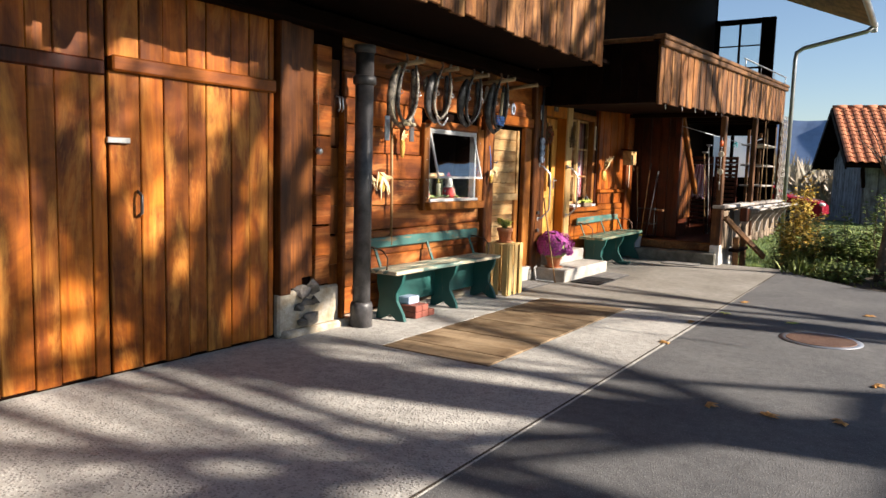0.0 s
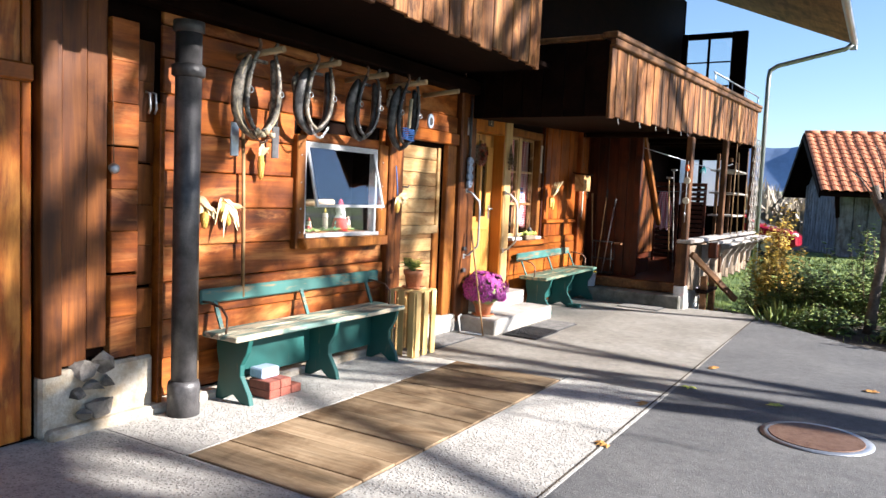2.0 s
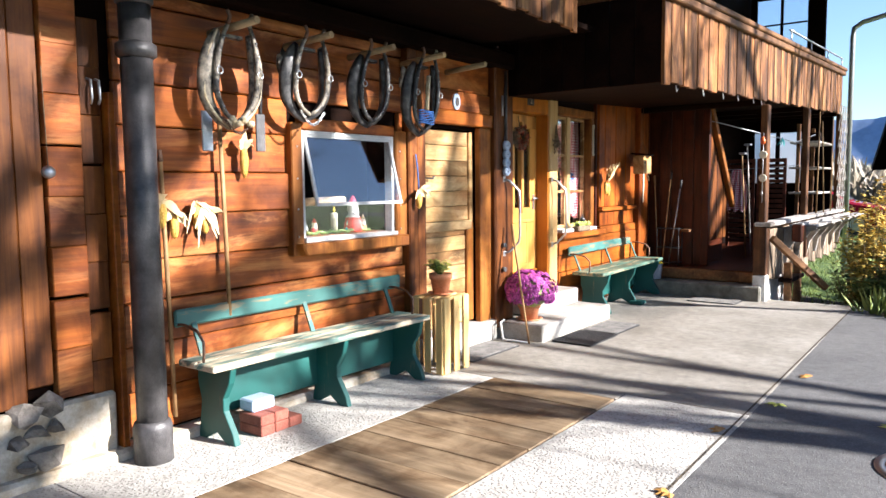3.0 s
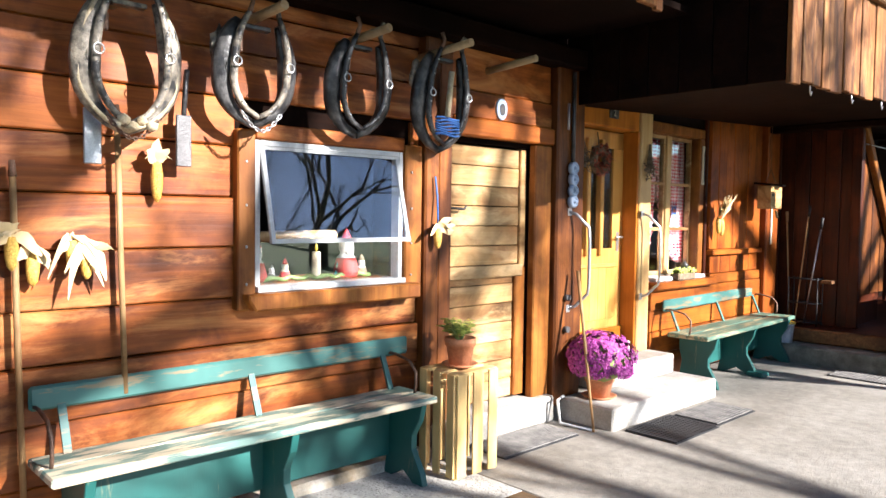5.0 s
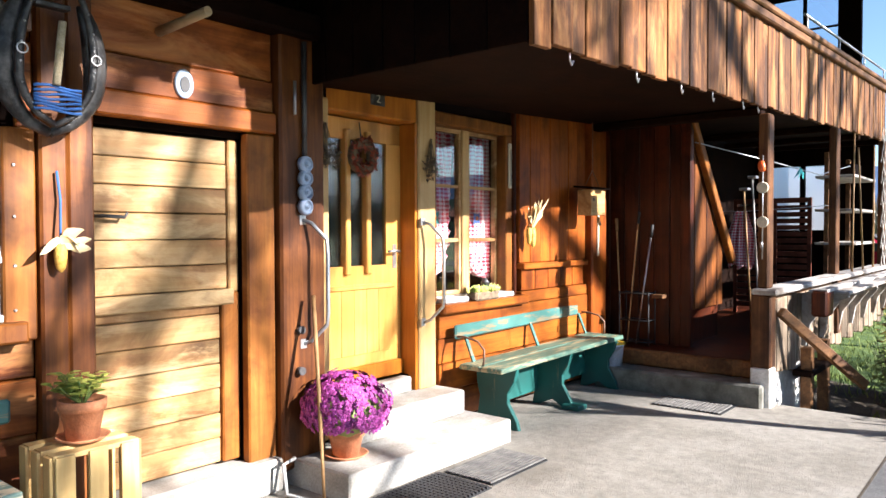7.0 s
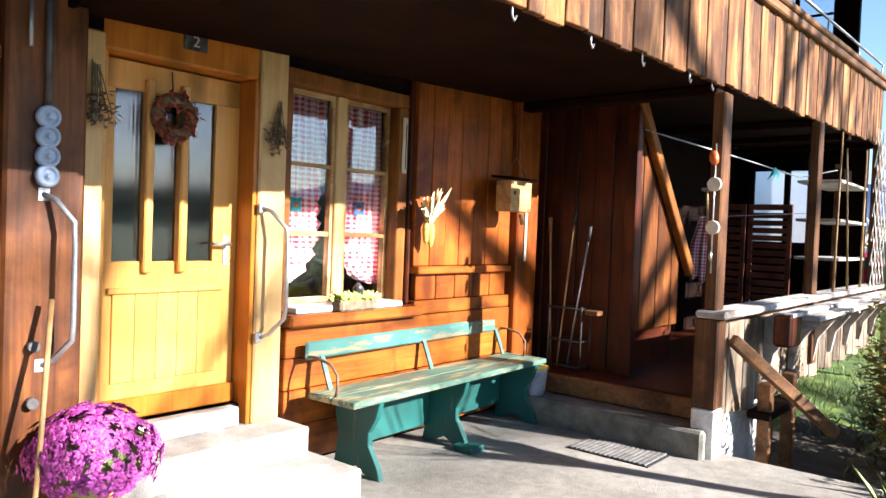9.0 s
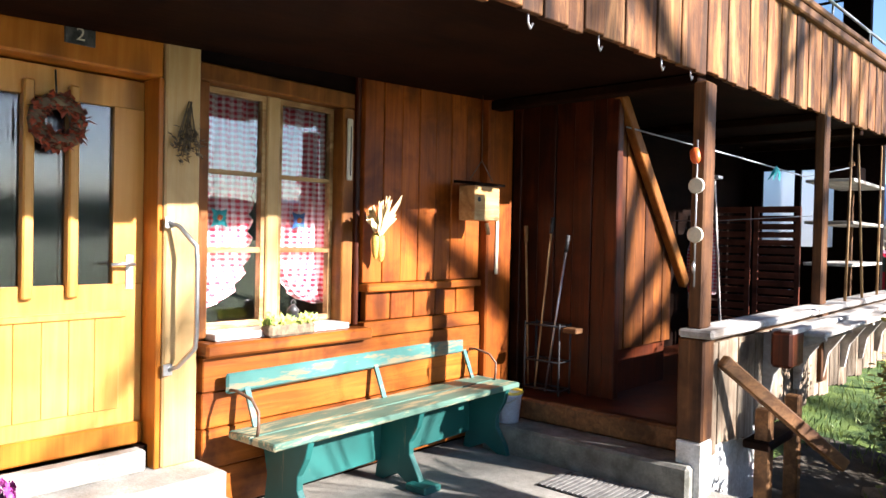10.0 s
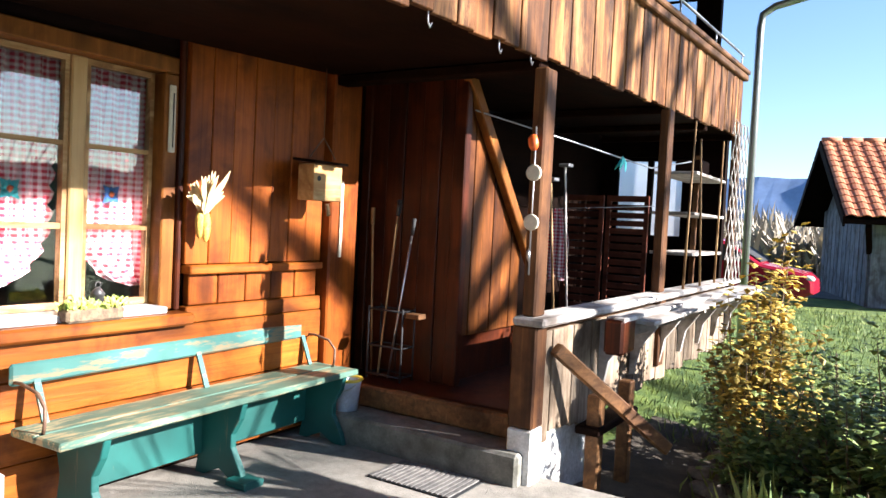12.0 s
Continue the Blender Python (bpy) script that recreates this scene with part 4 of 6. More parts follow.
def broken_wall_foot():
    for i, (y, z, s) in enumerate(((4.74, 0.38, 0.085), (4.87, 0.41, 0.075), (4.8, 0.29, 0.055), (4.89, 0.29, 0.05), (4.82, 0.14, 0.095), (4.71, 0.25, 0.05), (4.74, 0.1, 0.05))):
        ob = single("rubble_stone", blob(bmesh.new(), (-4.6, y, z), (0.06, s, s * 0.8), 1, 0.9, i), "stone", "grey rubble stone showing through broken plaster", "stone", "rubble in the wall foot")
        for f in ob.data.polygons:
            f.use_smooth = False


broken_wall_foot()


def window_one():
    w = tagged(new("window_1"), "white stable window with its sash tilted out at the foot", "window", "", "structure")
    part("board", boxes((-4.7, -4.615, 6.63, 6.735, 1.06, 2.02), bevel=0.008), "frame", w)
    part("board", boxes((-4.7, -4.62, 7.785, 7.925, 1.06, 2.02), bevel=0.008), "frame", w)
    part("board", boxes((-4.7, -4.625, 6.74, 7.78, 1.975, 2.06), bevel=0.008), "wall", w)
    part("window_sill", slab(bmesh.new(), [(6.7, 1.06), (7.86, 1.06), (7.86, 1.15), (6.66, 1.15), (6.66, 1.12)], "x", -4.7, -4.545, 0.01), "frame", w)
    part("window_frame", boxes((-4.72, -4.64, 6.742, 6.775, 1.17, 1.972), (-4.72, -4.64, 7.745, 7.778, 1.17, 1.972), (-4.72, -4.638, 6.775, 7.745, 1.94, 1.972), (-4.72, -4.60, 6.742, 7.778, 1.152, 1.185), bevel=0.004), "white", w)
    top, foot = (-4.655, 1.935), (-4.53, 1.43)
    sash = bmesh.new()
    for y in (6.79, 7.73):
        bar(sash, (top[0], y, top[1]), (foot[0], y, foot[1]), 0.028, 0.02, 0.003)
    for x, z in (top, foot):
        box(sash, x - 0.012, x + 0.012, 6.776, 7.744, z - 0.012, z + 0.012)
    part("sash", sash, "white", w)
    g = bmesh.new()
    bar(g, (top[0], 7.26, top[1]), (foot[0], 7.26, foot[1]), 0.92, 0.005)
    p = part("pane", g, "glass", w)
    p.visible_shadow = False
    p = part("pane", boxes((-4.69, -4.685, 6.775, 7.745, 1.185, 1.42)), "glass", w)
    p.visible_shadow = False
    part("shelf", boxes((-5.15, -4.7, 6.75, 7.77, 1.15, 1.185)), "sill", w)
    for y in [6.68, 7.83]:
        for z in (1.2, 1.4, 1.62, 1.85):
            part("nail", lathe(bmesh.new(), (0, 0, 0), [(0.008, 0), (0.005, 0.006)], 8), "tin", w).matrix_local = Matrix.Translation((-4.615, y, z)) @ Euler((0, radians(90), 0)).to_matrix().to_4x4()


window_one()


def figurine(y, h, kind, x=-4.86):
    """A small standing figure, one plain mesh in two or three colours."""
    bm = lathe(bmesh.new(), (x, y, 1.186), [(h * 0.22, 0), (h * 0.27, h * 0.12), (h * 0.2, h * 0.4), (h * 0.12, h * 0.5), (h * 0.16, h * 0.6), (h * 0.15, h * 0.72), (h * 0.13, h * 0.76), (h * 0.05, h * 0.95), (h * 0.01, h)], 14)
    blob(bm, (x + h * 0.1, y, 1.186 + h * 0.52), (h * 0.1, h * 0.12, h * 0.12), 1)
    ob = finish("figurine", bm, kind[0])
    for m in kind[1:]:
        ob.data.materials.append(M[m])
    for f in ob.data.polygons:
        z = (f.center.z - 1.186) / h
        f.material_index = 0 if z < 0.42 or z > 0.74 else 1
    tagged(ob, "small painted winter figurine on the window shelf", "figurine", "figurines in the window")


for y, h, k in ((6.86, 0.27, ("cloth_red", "white")), (6.97, 0.1, ("iron", "white")), (7.06, 0.13, ("cloth_red", "cream")), (7.5, 0.3, ("cloth_red", "white")), (7.62, 0.14, ("grey", "white")), (7.44, 0.1, ("teal", "cream"))):
    figurine(y, h, k)
c = thing("candle", "white pillar candle on the window shelf", "candle", (-4.85, 7.27, 1.186))
part("wax", lathe(bmesh.new(), (-4.85, 7.27, 1.186), [(0.028, 0), (0.028, 0.16), (0.022, 0.165)], 14), "cream", c)
part("flame", lathe(bmesh.new(), (-4.85, 7.27, 1.352), [(0.004, 0), (0.013, 0.018), (0.003, 0.05)], 10), "yellow", c, "yellow plastic flame")
single("log", tube(bmesh.new(), [(-4.92, 6.8, 1.44), (-4.92, 7.45, 1.445)], 0.035, 10), "peg", "pale round stick lying across the window", "log")
single("window_garland", tube(bmesh.new(), [(-4.82, 6.8 + 0.045 * i, 1.2 + 0.012 * math.sin(i * 2.3)) for i in range(20)], [0.012 + 0.005 * (i % 2) for i in range(20)], 6), "leaf", "thin greenery along the window shelf", "garland")


# horse collars on pegs
def chain(bm, pts, size=0.014, wire=0.0035):
    pts = [Vector(p) for p in pts]
    for i, (a, b) in enumerate(zip(pts, pts[1:])):
        d = (b - a).normalized()
        side = d.cross(Vector((1, 0, 0.2))).normalized() if i % 2 else Vector((1, 0, 0)).cross(d).cross(d).normalized()
        m = (a + b) / 2
        r = (b - a).length * 0.72
        tube(bm, [m + d * r * math.cos(t * math.pi / 4) + side * size * 0.6 * math.sin(t * math.pi / 4) for t in range(8)], wire, 5, True)


def collar(y, top, low, width, leather, style, seed):
    t = thing("horse_collar", ("grey bleached" if leather == "leather_grey" else "black cracked") + " leather horse collar hanging on a wall peg", "horse collar", (-4.42, y, low), "horse collars on the wall")
    h = top - low

    def hoop(scale, x, gap, n=14):
        pts = []
        for side in (1, -1):
            run = []
            for i in range(n + 1):
                s = i / n
                w = width / 2 * scale * (gap + (1 - gap) * math.sin(math.pi * min(1, s * 0.92 + 0.04)) ** 0.75) if s < 0.6 else width / 2 * scale * math.cos((s - 0.6) / 0.4 * math.pi / 2) ** 0.62
                run.append((x + 0.06 * (1 - s), y + side * w, top - h * s + 0.01 * noise.noise(Vector((s * 3, seed, side)))))
            pts.append(run)
        return pts
    pads = hoop(1.0, -4.5, 0.5)
    for run in pads:
        part("pad", tube(bmesh.new(), run, [0.022 + 0.034 * math.sin(math.pi * (i / (len(run) - 1)) ** 0.8) for i in range(len(run))], 12, squash=0.72), leather, t)
    hames = hoop(0.82, -4.44, 0.42)
    for k, run in enumerate(hames):
        run = [(p[0], p[1] + 0.0, p[2] + 0.03) for p in run]
        part("hame", tube(bmesh.new(), run, [0.013 + 0.008 * math.sin(math.pi * i / (len(run) - 1)) for i in range(len(run))], 8), "leather_grey" if style in (0, 2) else "leather", t)
        side = 1 if k == 0 else -1
        part("hame_tip", tube(bmesh.new(), [run[0], (run[0][0] + 0.01, run[0][1] - side * 0.012, run[0][2] + 0.05), (run[0][0] + 0.012, run[0][1] + side * 0.01, run[0][2] + 0.085)], [0.014, 0.011, 0.013], 8), "rust" if k else "leather_grey", t)
        for i in range(2, 13, 2):
            part("rivet", blob(bmesh.new(), Vector(run[i]) + Vector((0.02, 0, 0)), (0.006, 0.006, 0.006), 1), "steel", t)
        ring = bmesh.new()
        c = Vector(run[6])
        tube(ring, [c + Vector((0.03, 0.022 * math.cos(a * math.pi / 5), 0.022 * math.sin(a * math.pi / 5) - 0.03)) for a in range(10)], 0.004, 6, True)
        part("ring", ring, "steel", t)
    part("strap", boxes((-4.49, -4.44, y - width * 0.2, y + width * 0.2, top - 0.035, top - 0.012), bevel=0.004), leather, t)
    part("buckle", boxes((-4.46, -4.425, y - width * 0.33, y - width * 0.25, top - 0.16, top - 0.08), bevel=0.006), "rust", t)
    ch = bmesh.new()
    if style in (0, 2):
        chain(ch, [(-4.41, y - 0.11 + 0.22 * i / 14, low + 0.05 - 0.09 * math.sin(math.pi * i / 14)) for i in range(15)])
        part("chain", ch, "steel" if style == 2 else "rust", t)
    if style == 0:
        k = bmesh.new()
        for i in range(5):
            blob(k, (-4.43 + 0.01 * i, y - 0.07 + 0.035 * i, low + 0.02 + 0.02 * (i % 2)), (0.025, 0.03, 0.025), 1, 0.6, i)
        part("knot", k, "rope", t, "knotted pale rope")
        part("rope", tube(bmesh.new(), [(p[0] + 0.02, y + (p[1] - y) * 1.12, p[2]) for p in pads[0]] + [(p[0] + 0.02, y + (p[1] - y) * 1.12, p[2]) for p in pads[1][::-1]], 0.011, 6), "rope", t, "pale rope round the collar")
    if style == 3:
        part("grip", tube(bmesh.new(), [(-4.4, y + 0.02, top - 0.1), (-4.4, y - 0.01, low + 0.2)], 0.018, 8), "rope", t)
        coil = bmesh.new()
        for i in range(7):
            z = low + 0.09 + i * 0.017
            tube(coil, [(-4.41, y - 0.1 + 0.2 * k / 6, z + 0.006 * math.sin(k + i)) for k in range(7)], 0.007, 5)
        part("twine", coil, "blue", t, "wound blue twine")
    if style in (2, 3):
        part("flap", blob(bmesh.new(), (-4.5, y - width * 0.5, top - 0.14), (0.03, 0.05, 0.1), 2, 0.4, seed), "leather_grey", t)


PEGS = ((6.02, 2.55, 1.94, 0.38, "leather_grey", 0), (6.65, 2.56, 2.03, 0.36, "leather", 2), (7.30, 2.57, 2.03, 0.36, "leather", 1), (7.94, 2.6, 1.99, 0.38, "leather", 3), (8.55, 2.6, 0, 0, "", 9))
for n, (y, top, low, w, mat, style) in enumerate(PEGS):
    z = top + 0.008
    peg = bmesh.new()
    tube(peg, [(-4.72, y, z - 0.02), (-4.24, y + 0.03, z + 0.02)], [0.026, 0.024], 12)
    single("wall_peg", peg, "peg", "pale round wooden peg in the wall", "peg", "pegs on the wall")
    if mat:
        collar(y, top - 0.03, low, w, mat, style, n)


def corn(y, z, husk, seed, x=-4.6, cob=0.1, name="dried corn cob with pale husks tied to the wall", arc=(-2.3, 2.3)):
    t = thing("corn_cob", name, "corn cob", (x, y, z), "corn on the wall")
    rng = random.Random(seed)
    part("cob", lathe(bmesh.new(), (x, y, z - cob * 1.5), [(0.006, 0), (0.02, cob * 0.2), (0.027, cob * 0.6), (0.029, cob * 1.0), (0.02, cob * 1.45)], 12), "corn", t)
    big = 2.3 if husk > 10 else 1.0
    for i in range(husk):
        a, long, wide = rng.uniform(*arc), rng.uniform(0.07, 0.14) * big, rng.uniform(0.02, 0.034)
        d = Vector((0.25 + rng.random() * 0.35, math.sin(a), math.cos(a) * 0.9)).normalized()
        side = d.cross(Vector((1, 0.2, 0.1))).normalized()
        droop = rng.uniform(0.0, 0.25 if husk > 10 else 1.1)
        bm = bmesh.new()
        rows = []
        for k in range(6):
            u = k / 5
            c = Vector((x, y, z)) + d * long * u - Vector((0.0, 0.0, droop * long * u * u * 1.3)) + side * 0.012 * math.sin(u * 5 + i)
            w = wide * (0.35 + 1.3 * u * (1 - u) * 2) * (1 - 0.6 * u ** 4)
            rows.append([bm.verts.new(c - side * w), bm.verts.new(c + Vector((0.35 * w, 0, 0.2 * w))), bm.verts.new(c + side * w)])
        for r, q in zip(rows, rows[1:]):
            for k in range(2):
                bm.faces.new((r[k], r[k + 1], q[k + 1], q[k])).smooth = True
        part("husk", bm, "husk", t)


corn(6.2, 1.82, 5, 1, cob=0.13, arc=(-0.7, 0.8))
corn(5.82, 1.45, 9, 2)
corn(5.88, 1.42, 7, 3)
corn(5.58, 1.47, 8, 4)
corn(5.66, 1.4, 6, 5)
corn(8.0, 1.5, 9, 6, -4.55, 0.09, arc=(-2.6, 2.6))
corn(12.1, 1.6, 22, 7, -4.66, 0.12, "bundle of dried corn husks on the boards", (-0.9, 0.6))
corn(12.13, 1.58, 14, 8, -4.64, 0.12, "bundle of dried corn husks on the boards", (-0.9, 0.6))
single("twine_loop", tube(bmesh.new(), [(-4.58, 8.0, 1.83), (-4.57, 8.01, 1.7), (-4.55, 8.0, 1.52)], 0.006, 6), "blue", "blue twine holding a corn cob", "twine")
for y, z1, z0 in ((6.03, 2.0, 0.72), (5.6, 1.72, 0.15)):
    t = thing("wooden_pole", "long pale wooden tool handle leaning on the wall", "tool", (-4.6, y, z0), "tools on the wall")
    part("shaft", tube(bmesh.new(), [(-4.61, y + 0.02, z0), (-4.6, y, (z0 + z1) / 2), (-4.61, y - 0.01, z1)], 0.014, 8), "stick", t)
    part("ferrule", tube(bmesh.new(), [(-4.61, y - 0.01, z1), (-4.61, y - 0.012, z1 + 0.07)], [0.018, 0.012], 8), "rust", t)
for y, z1, m in ((5.9, 2.04, "tin"), (6.32, 2.05, "iron")):
    t = thing("iron_scraper", "old flat iron blade hanging on a strap", "tool", (-4.56, y, z1), "tools on the wall")
    part("blade", boxes((-4.58, -4.565, y - 0.038, y + 0.038, z1 - 0.25, z1), bevel=0.004), m, t)
    part("strap", tube(bmesh.new(), [(-4.57, y, z1), (-4.57, y + 0.01, z1 + 0.15), (-4.6, y + 0.03, z1 + 0.22)], 0.014, 6), "leather", t)
h = thing("iron_hook", "small double steel hook on the dark boards", "hook", (-4.6, 5.18, 2.05))
for dy in (0, 0.045):
    part("prong", tube(bmesh.new(), [(-4.6, 5.16 + dy, 2.16), (-4.56, 5.16 + dy, 2.15), (-4.55, 5.16 + dy, 2.05), (-4.57, 5.16 + dy, 2.02)], 0.008, 6), "tin", h)
b = thing("hanging_bell", "small pale bell ball on a thin cord", "bell", (-4.58, 4.92, 1.6))
part("ball", blob(bmesh.new(), (-4.58, 4.92, 1.65), (0.035, 0.035, 0.035), 2, 0.1), "tin", b)
part("cord", tube(bmesh.new(), [(-4.58, 4.92, 1.68), (-4.6, 4.92, 2.2)], 0.003, 5), "twig", b)
t = thing("wall_plaque", "small pale oval plaque with dark emblem over the stable door", "plaque", (-4.63, 8.68, 2.34))
oval = [(8.68 + 0.055 * math.cos(i * math.pi / 10), 2.34 + 0.078 * math.sin(i * math.pi / 10)) for i in range(20)]
part("plate", slab(bmesh.new(), oval, "x", -4.645, -4.622, 0.004), "bluegrey", t)
part("emblem", slab(bmesh.new(), [(8.68 + (u - 8.68) * 0.5, 2.335 + (v - 2.34) * 0.55) for u, v in oval], "x", -4.622, -4.617), "iron", t)


# benches
def bench(length, depth, legs, label, seat_mat, height=0.515):
    """A bench along y with its back at x = 0 and its seat towards +x."""
    t = thing("bench", label, "bench", (0, 0, 0), "benches by the wall")
    x0, x1 = 0.1, 0.1 + depth
    for k in range(2):
        a, b = x0 + k * (depth / 2), x0 + (k + 1) * depth / 2 - 0.006
        part("seat_plank", boxes((a, b, 0, length, height - 0.04, height), bevel=0.008), seat_mat, t, "paint-worn seat plank")
    half = depth * 0.5
    for y in legs:
        prof = [(x0 + 0.0, 0.0), (x0 + 0.07, 0.0), (x0 + half, 0.06), (x1 - 0.09, 0.0), (x1 + 0.0, 0.0), (x1 - 0.02, 0.07), (x1 - 0.1, 0.2), (x1 - 0.1, 0.28), (x1 - 0.04, 0.38), (x1 - 0.015, height - 0.042), (x0 + 0.01, height - 0.042), (x0 + 0.01, 0.36), (x0 + 0.04, 0.24), (x0 + 0.02, 0.1)]
        part("leg", slab(bmesh.new(), prof, "y", y - 0.022, y + 0.022, 0.004), "green", t)
    part("apron", boxes((x0 + 0.03, x0 + 0.055, legs[0] + 0.02, legs[-1] - 0.02, 0.12, 0.4), bevel=0.005), "green", t)
    part("backrest", boxes((0.03, 0.06, 0.02, length + 0.1, 0.7, 0.81), bevel=0.012), "back", t, "worn blue-green back plank")
    for y in (0.15, length * 0.52, length * 0.95):
        part("upright", bar(bmesh.new(), (x0 + 0.04, y, height), (0.02, y, 0.8), 0.035, 0.014), "back", t)
    for y, s in ((0.04, 1), (length - 0.05, -1)):
        part("arm", tube(bmesh.new(), [(0.03, y, 0.72), (0.12, y, 0.725), (0.25, y, 0.7), (0.31, y, 0.64), (0.31, y, 0.56), (0.3, y, height)], 0.009, 7), "rust", t, "bent iron arm")
    return t


bench(2.08, 0.36, (0.15, 1.12, 1.98), "long worn green wooden bench under the stable window", "seat").matrix_basis = pose(-4.66, 5.62, 0)
bench(2.24, 0.4, (0.25, 1.15, 2.1), "worn green wooden bench under the house window", "seat_moss").matrix_basis = pose(-4.68, 10.97, 0, 0, 0, 2.5)
for i, (dy, z) in enumerate(((0, 0), (0, 0.066), (0.115, 0), (0.115, 0.066), (0.23, 0))):
    single("loose_brick", boxes((-4.42, -4.2, 5.95 + dy, 6.06 + dy, z + 0.001, z + 0.065), bevel=0.006), "brick", "red brick lying under the bench", "brick", "bricks under the bench")
single("stone_block", boxes((-4.44, -4.3, 5.97, 6.15, 0.132, 0.21), bevel=0.01), "bluegrey", "grey-blue block on the bricks under the bench", "block")
t = thing("bench_foot_pad", "short plank pad beside the bench leg", "board", (-4.2, 12.05, 0))
part("pad", boxes((-4.3, -4.13, 12.05, 12.2, 0.001, 0.045), bevel=0.008), "green", t)


# crate and pot
def crate():
    t = thing("wooden_crate", "new pale pine crate standing on end", "crate", (-4.3, 7.97, 0))
    x0, x1, y0, y1, h = -4.46, -4.15, 7.79, 8.15, 0.64
    for x in (x0, x1 - 0.03):
        for y in (y0, y1 - 0.03):
            part("corner_post", boxes((x, x + 0.03, y, y + 0.03, 0, h - 0.022)), "crate", t)
    for i in range(3):
        a = y0 + 0.005 + i * 0.136
        part("slat", boxes((x1 + 0.0005, x1 + 0.014, a, a + 0.078, 0.01, h - 0.005), bevel=0.002), "crate", t)
        part("slat", boxes((x0 - 0.014, x0 - 0.0005, a, a + 0.078, 0.01, h - 0.005), bevel=0.002), "crate", t)
    for i in range(3):
        a = x0 + 0.003 + i * 0.121
        part("slat", boxes((a, a + 0.062, y0 - 0.014, y0 - 0.0005, 0.01, h - 0.005), bevel=0.002), "crate", t)
        part("slat", boxes((a, a + 0.062, y1 + 0.0005, y1 + 0.014, 0.01, h - 0.005), bevel=0.002), "crate", t)
        part("top_slat", boxes((a, a + 0.066, y0, y1, h - 0.021, h), bevel=0.002), "crate", t)


crate()


def potted(name, label, x, y, z, r, h, plant):
    t = thing(name, label, "potted plant", (x, y, z))
    part("saucer", lathe(bmesh.new(), (x, y, z), [(r * 0.9, 0), (r * 1.2, 0.022), (r * 1.12, 0.022), (r * 0.8, 0.008)], 24), "terracotta", t)
    part("pot", lathe(bmesh.new(), (x, y, z + 0.01), [(r * 0.7, 0), (r * 0.92, h * 0.72), (r * 1.02, h * 0.73), (r * 1.05, h), (r * 0.92, h), (r * 0.85, h * 0.85)], 24), "terracotta", t)
    part("earth", lathe(bmesh.new(), (x, y, z + h * 0.86), [(r * 0.84, 0), (r * 0.6, 0.012)], 16), "soil", t)
    plant(t, Vector((x, y, z + h)), r)


def herb(t, c, r):
    rng = random.Random(11)
    bm, st = bmesh.new(), bmesh.new()
    for i in range(26):
        a, l = rng.uniform(0, 6.3), rng.uniform(0.05, 0.17)
        d = Vector((math.cos(a) * 0.6, math.sin(a) * 0.8, 0.5 + rng.random()))
        tip = c + d.normalized() * l
        tube(st, [c - Vector((0, 0, 0.02)), tip], 0.003, 4)
        for k in range(5):
            b = rng.uniform(0, 6.3)
            leaf_at(bm, c.lerp(tip, 0.5 + 0.12 * k), (math.cos(b), math.sin(b), 0.3), (0, 0, 1), rng.uniform(0.045, 0.075), 0.045)
    part("leaves", bm, "herb", t)
    part("stems", st, "leaf", t)


def mum(t, c, r):
    rng = random.Random(12)
    bm, gr = bmesh.new(), bmesh.new()
    centre, rad = c + Vector((0, 0, 0.13)), 0.26
    blob(gr, centre, (rad * 0.82, rad * 0.82, rad * 0.66), 2, 0.2)
    for i in range(820):
        z = rng.uniform(-0.5, 1.0)
        a = rng.uniform(0, 6.283)
        q = math.sqrt(max(0, 1 - z * z))
        d = Vector((q * math.cos(a), q * math.sin(a), z))
        wob = 1 + 0.22 * noise.noise(d * 2.5)
        p = centre + Vector((d.x * rad, d.y * rad, d.z * rad * 0.8)) * wob * rng.uniform(0.93, 1.03)
        s = d.orthogonal().normalized()
        u = d.cross(s)
        for k in range(6):
            b = k * 1.047 + rng.random()
            leaf_at(bm, p, (s * math.cos(b) + u * math.sin(b)) + d * 0.45, d, 0.03, 0.019)
    part("blossoms", bm, "petal", t, "dense small magenta blossoms")
    part("foliage", gr, "leaf", t)


potted("herb_pot", "terracotta pot with pale green herb on the crate", -4.31, 7.98, 0.641, 0.095, 0.17, herb)
potted("flower_pot", "terracotta pot of magenta chrysanthemums on the step", -4.38, 9.6, 0.166, 0.115, 0.17, mum)


# hand rails and the walking stick
for y in (9.47, 10.72):
    t = thing("hand_rail", "bent grey metal grab rail beside the house door", "hand rail", (-4.6, y, 0.85), "rails by the door")
    x = -4.585 if y < 10 else -4.7
    part("bar", tube(bmesh.new(), [(x, y - 0.03, 1.62), (x + 0.05, y, 1.6), (x + 0.13, y + 0.05, 1.5), (x + 0.14, y + 0.05, 1.4), (x + 0.14, y + 0.05, 1.05), (x + 0.13, y + 0.05, 0.98), (x + 0.05, y, 0.88), (x, y - 0.02, 0.86)], 0.013, 10), "tin" if y < 10 else "steel", t)
    for z in (1.62, 0.86):
        part("flange", boxes((x - 0.005, x + 0.006, y - 0.055, y - 0.005, z - 0.03, z + 0.03), bevel=0.002), "steel", t)
single("walking_stick", tube(bmesh.new(), [(-4.18, 9.25, 0.0), (-4.35, 9.36, 0.6), (-4.5, 9.45, 1.16)], [0.009, 0.012, 0.013], 8), "stick", "thin pale walking stick leaning by the steps", "walking stick")
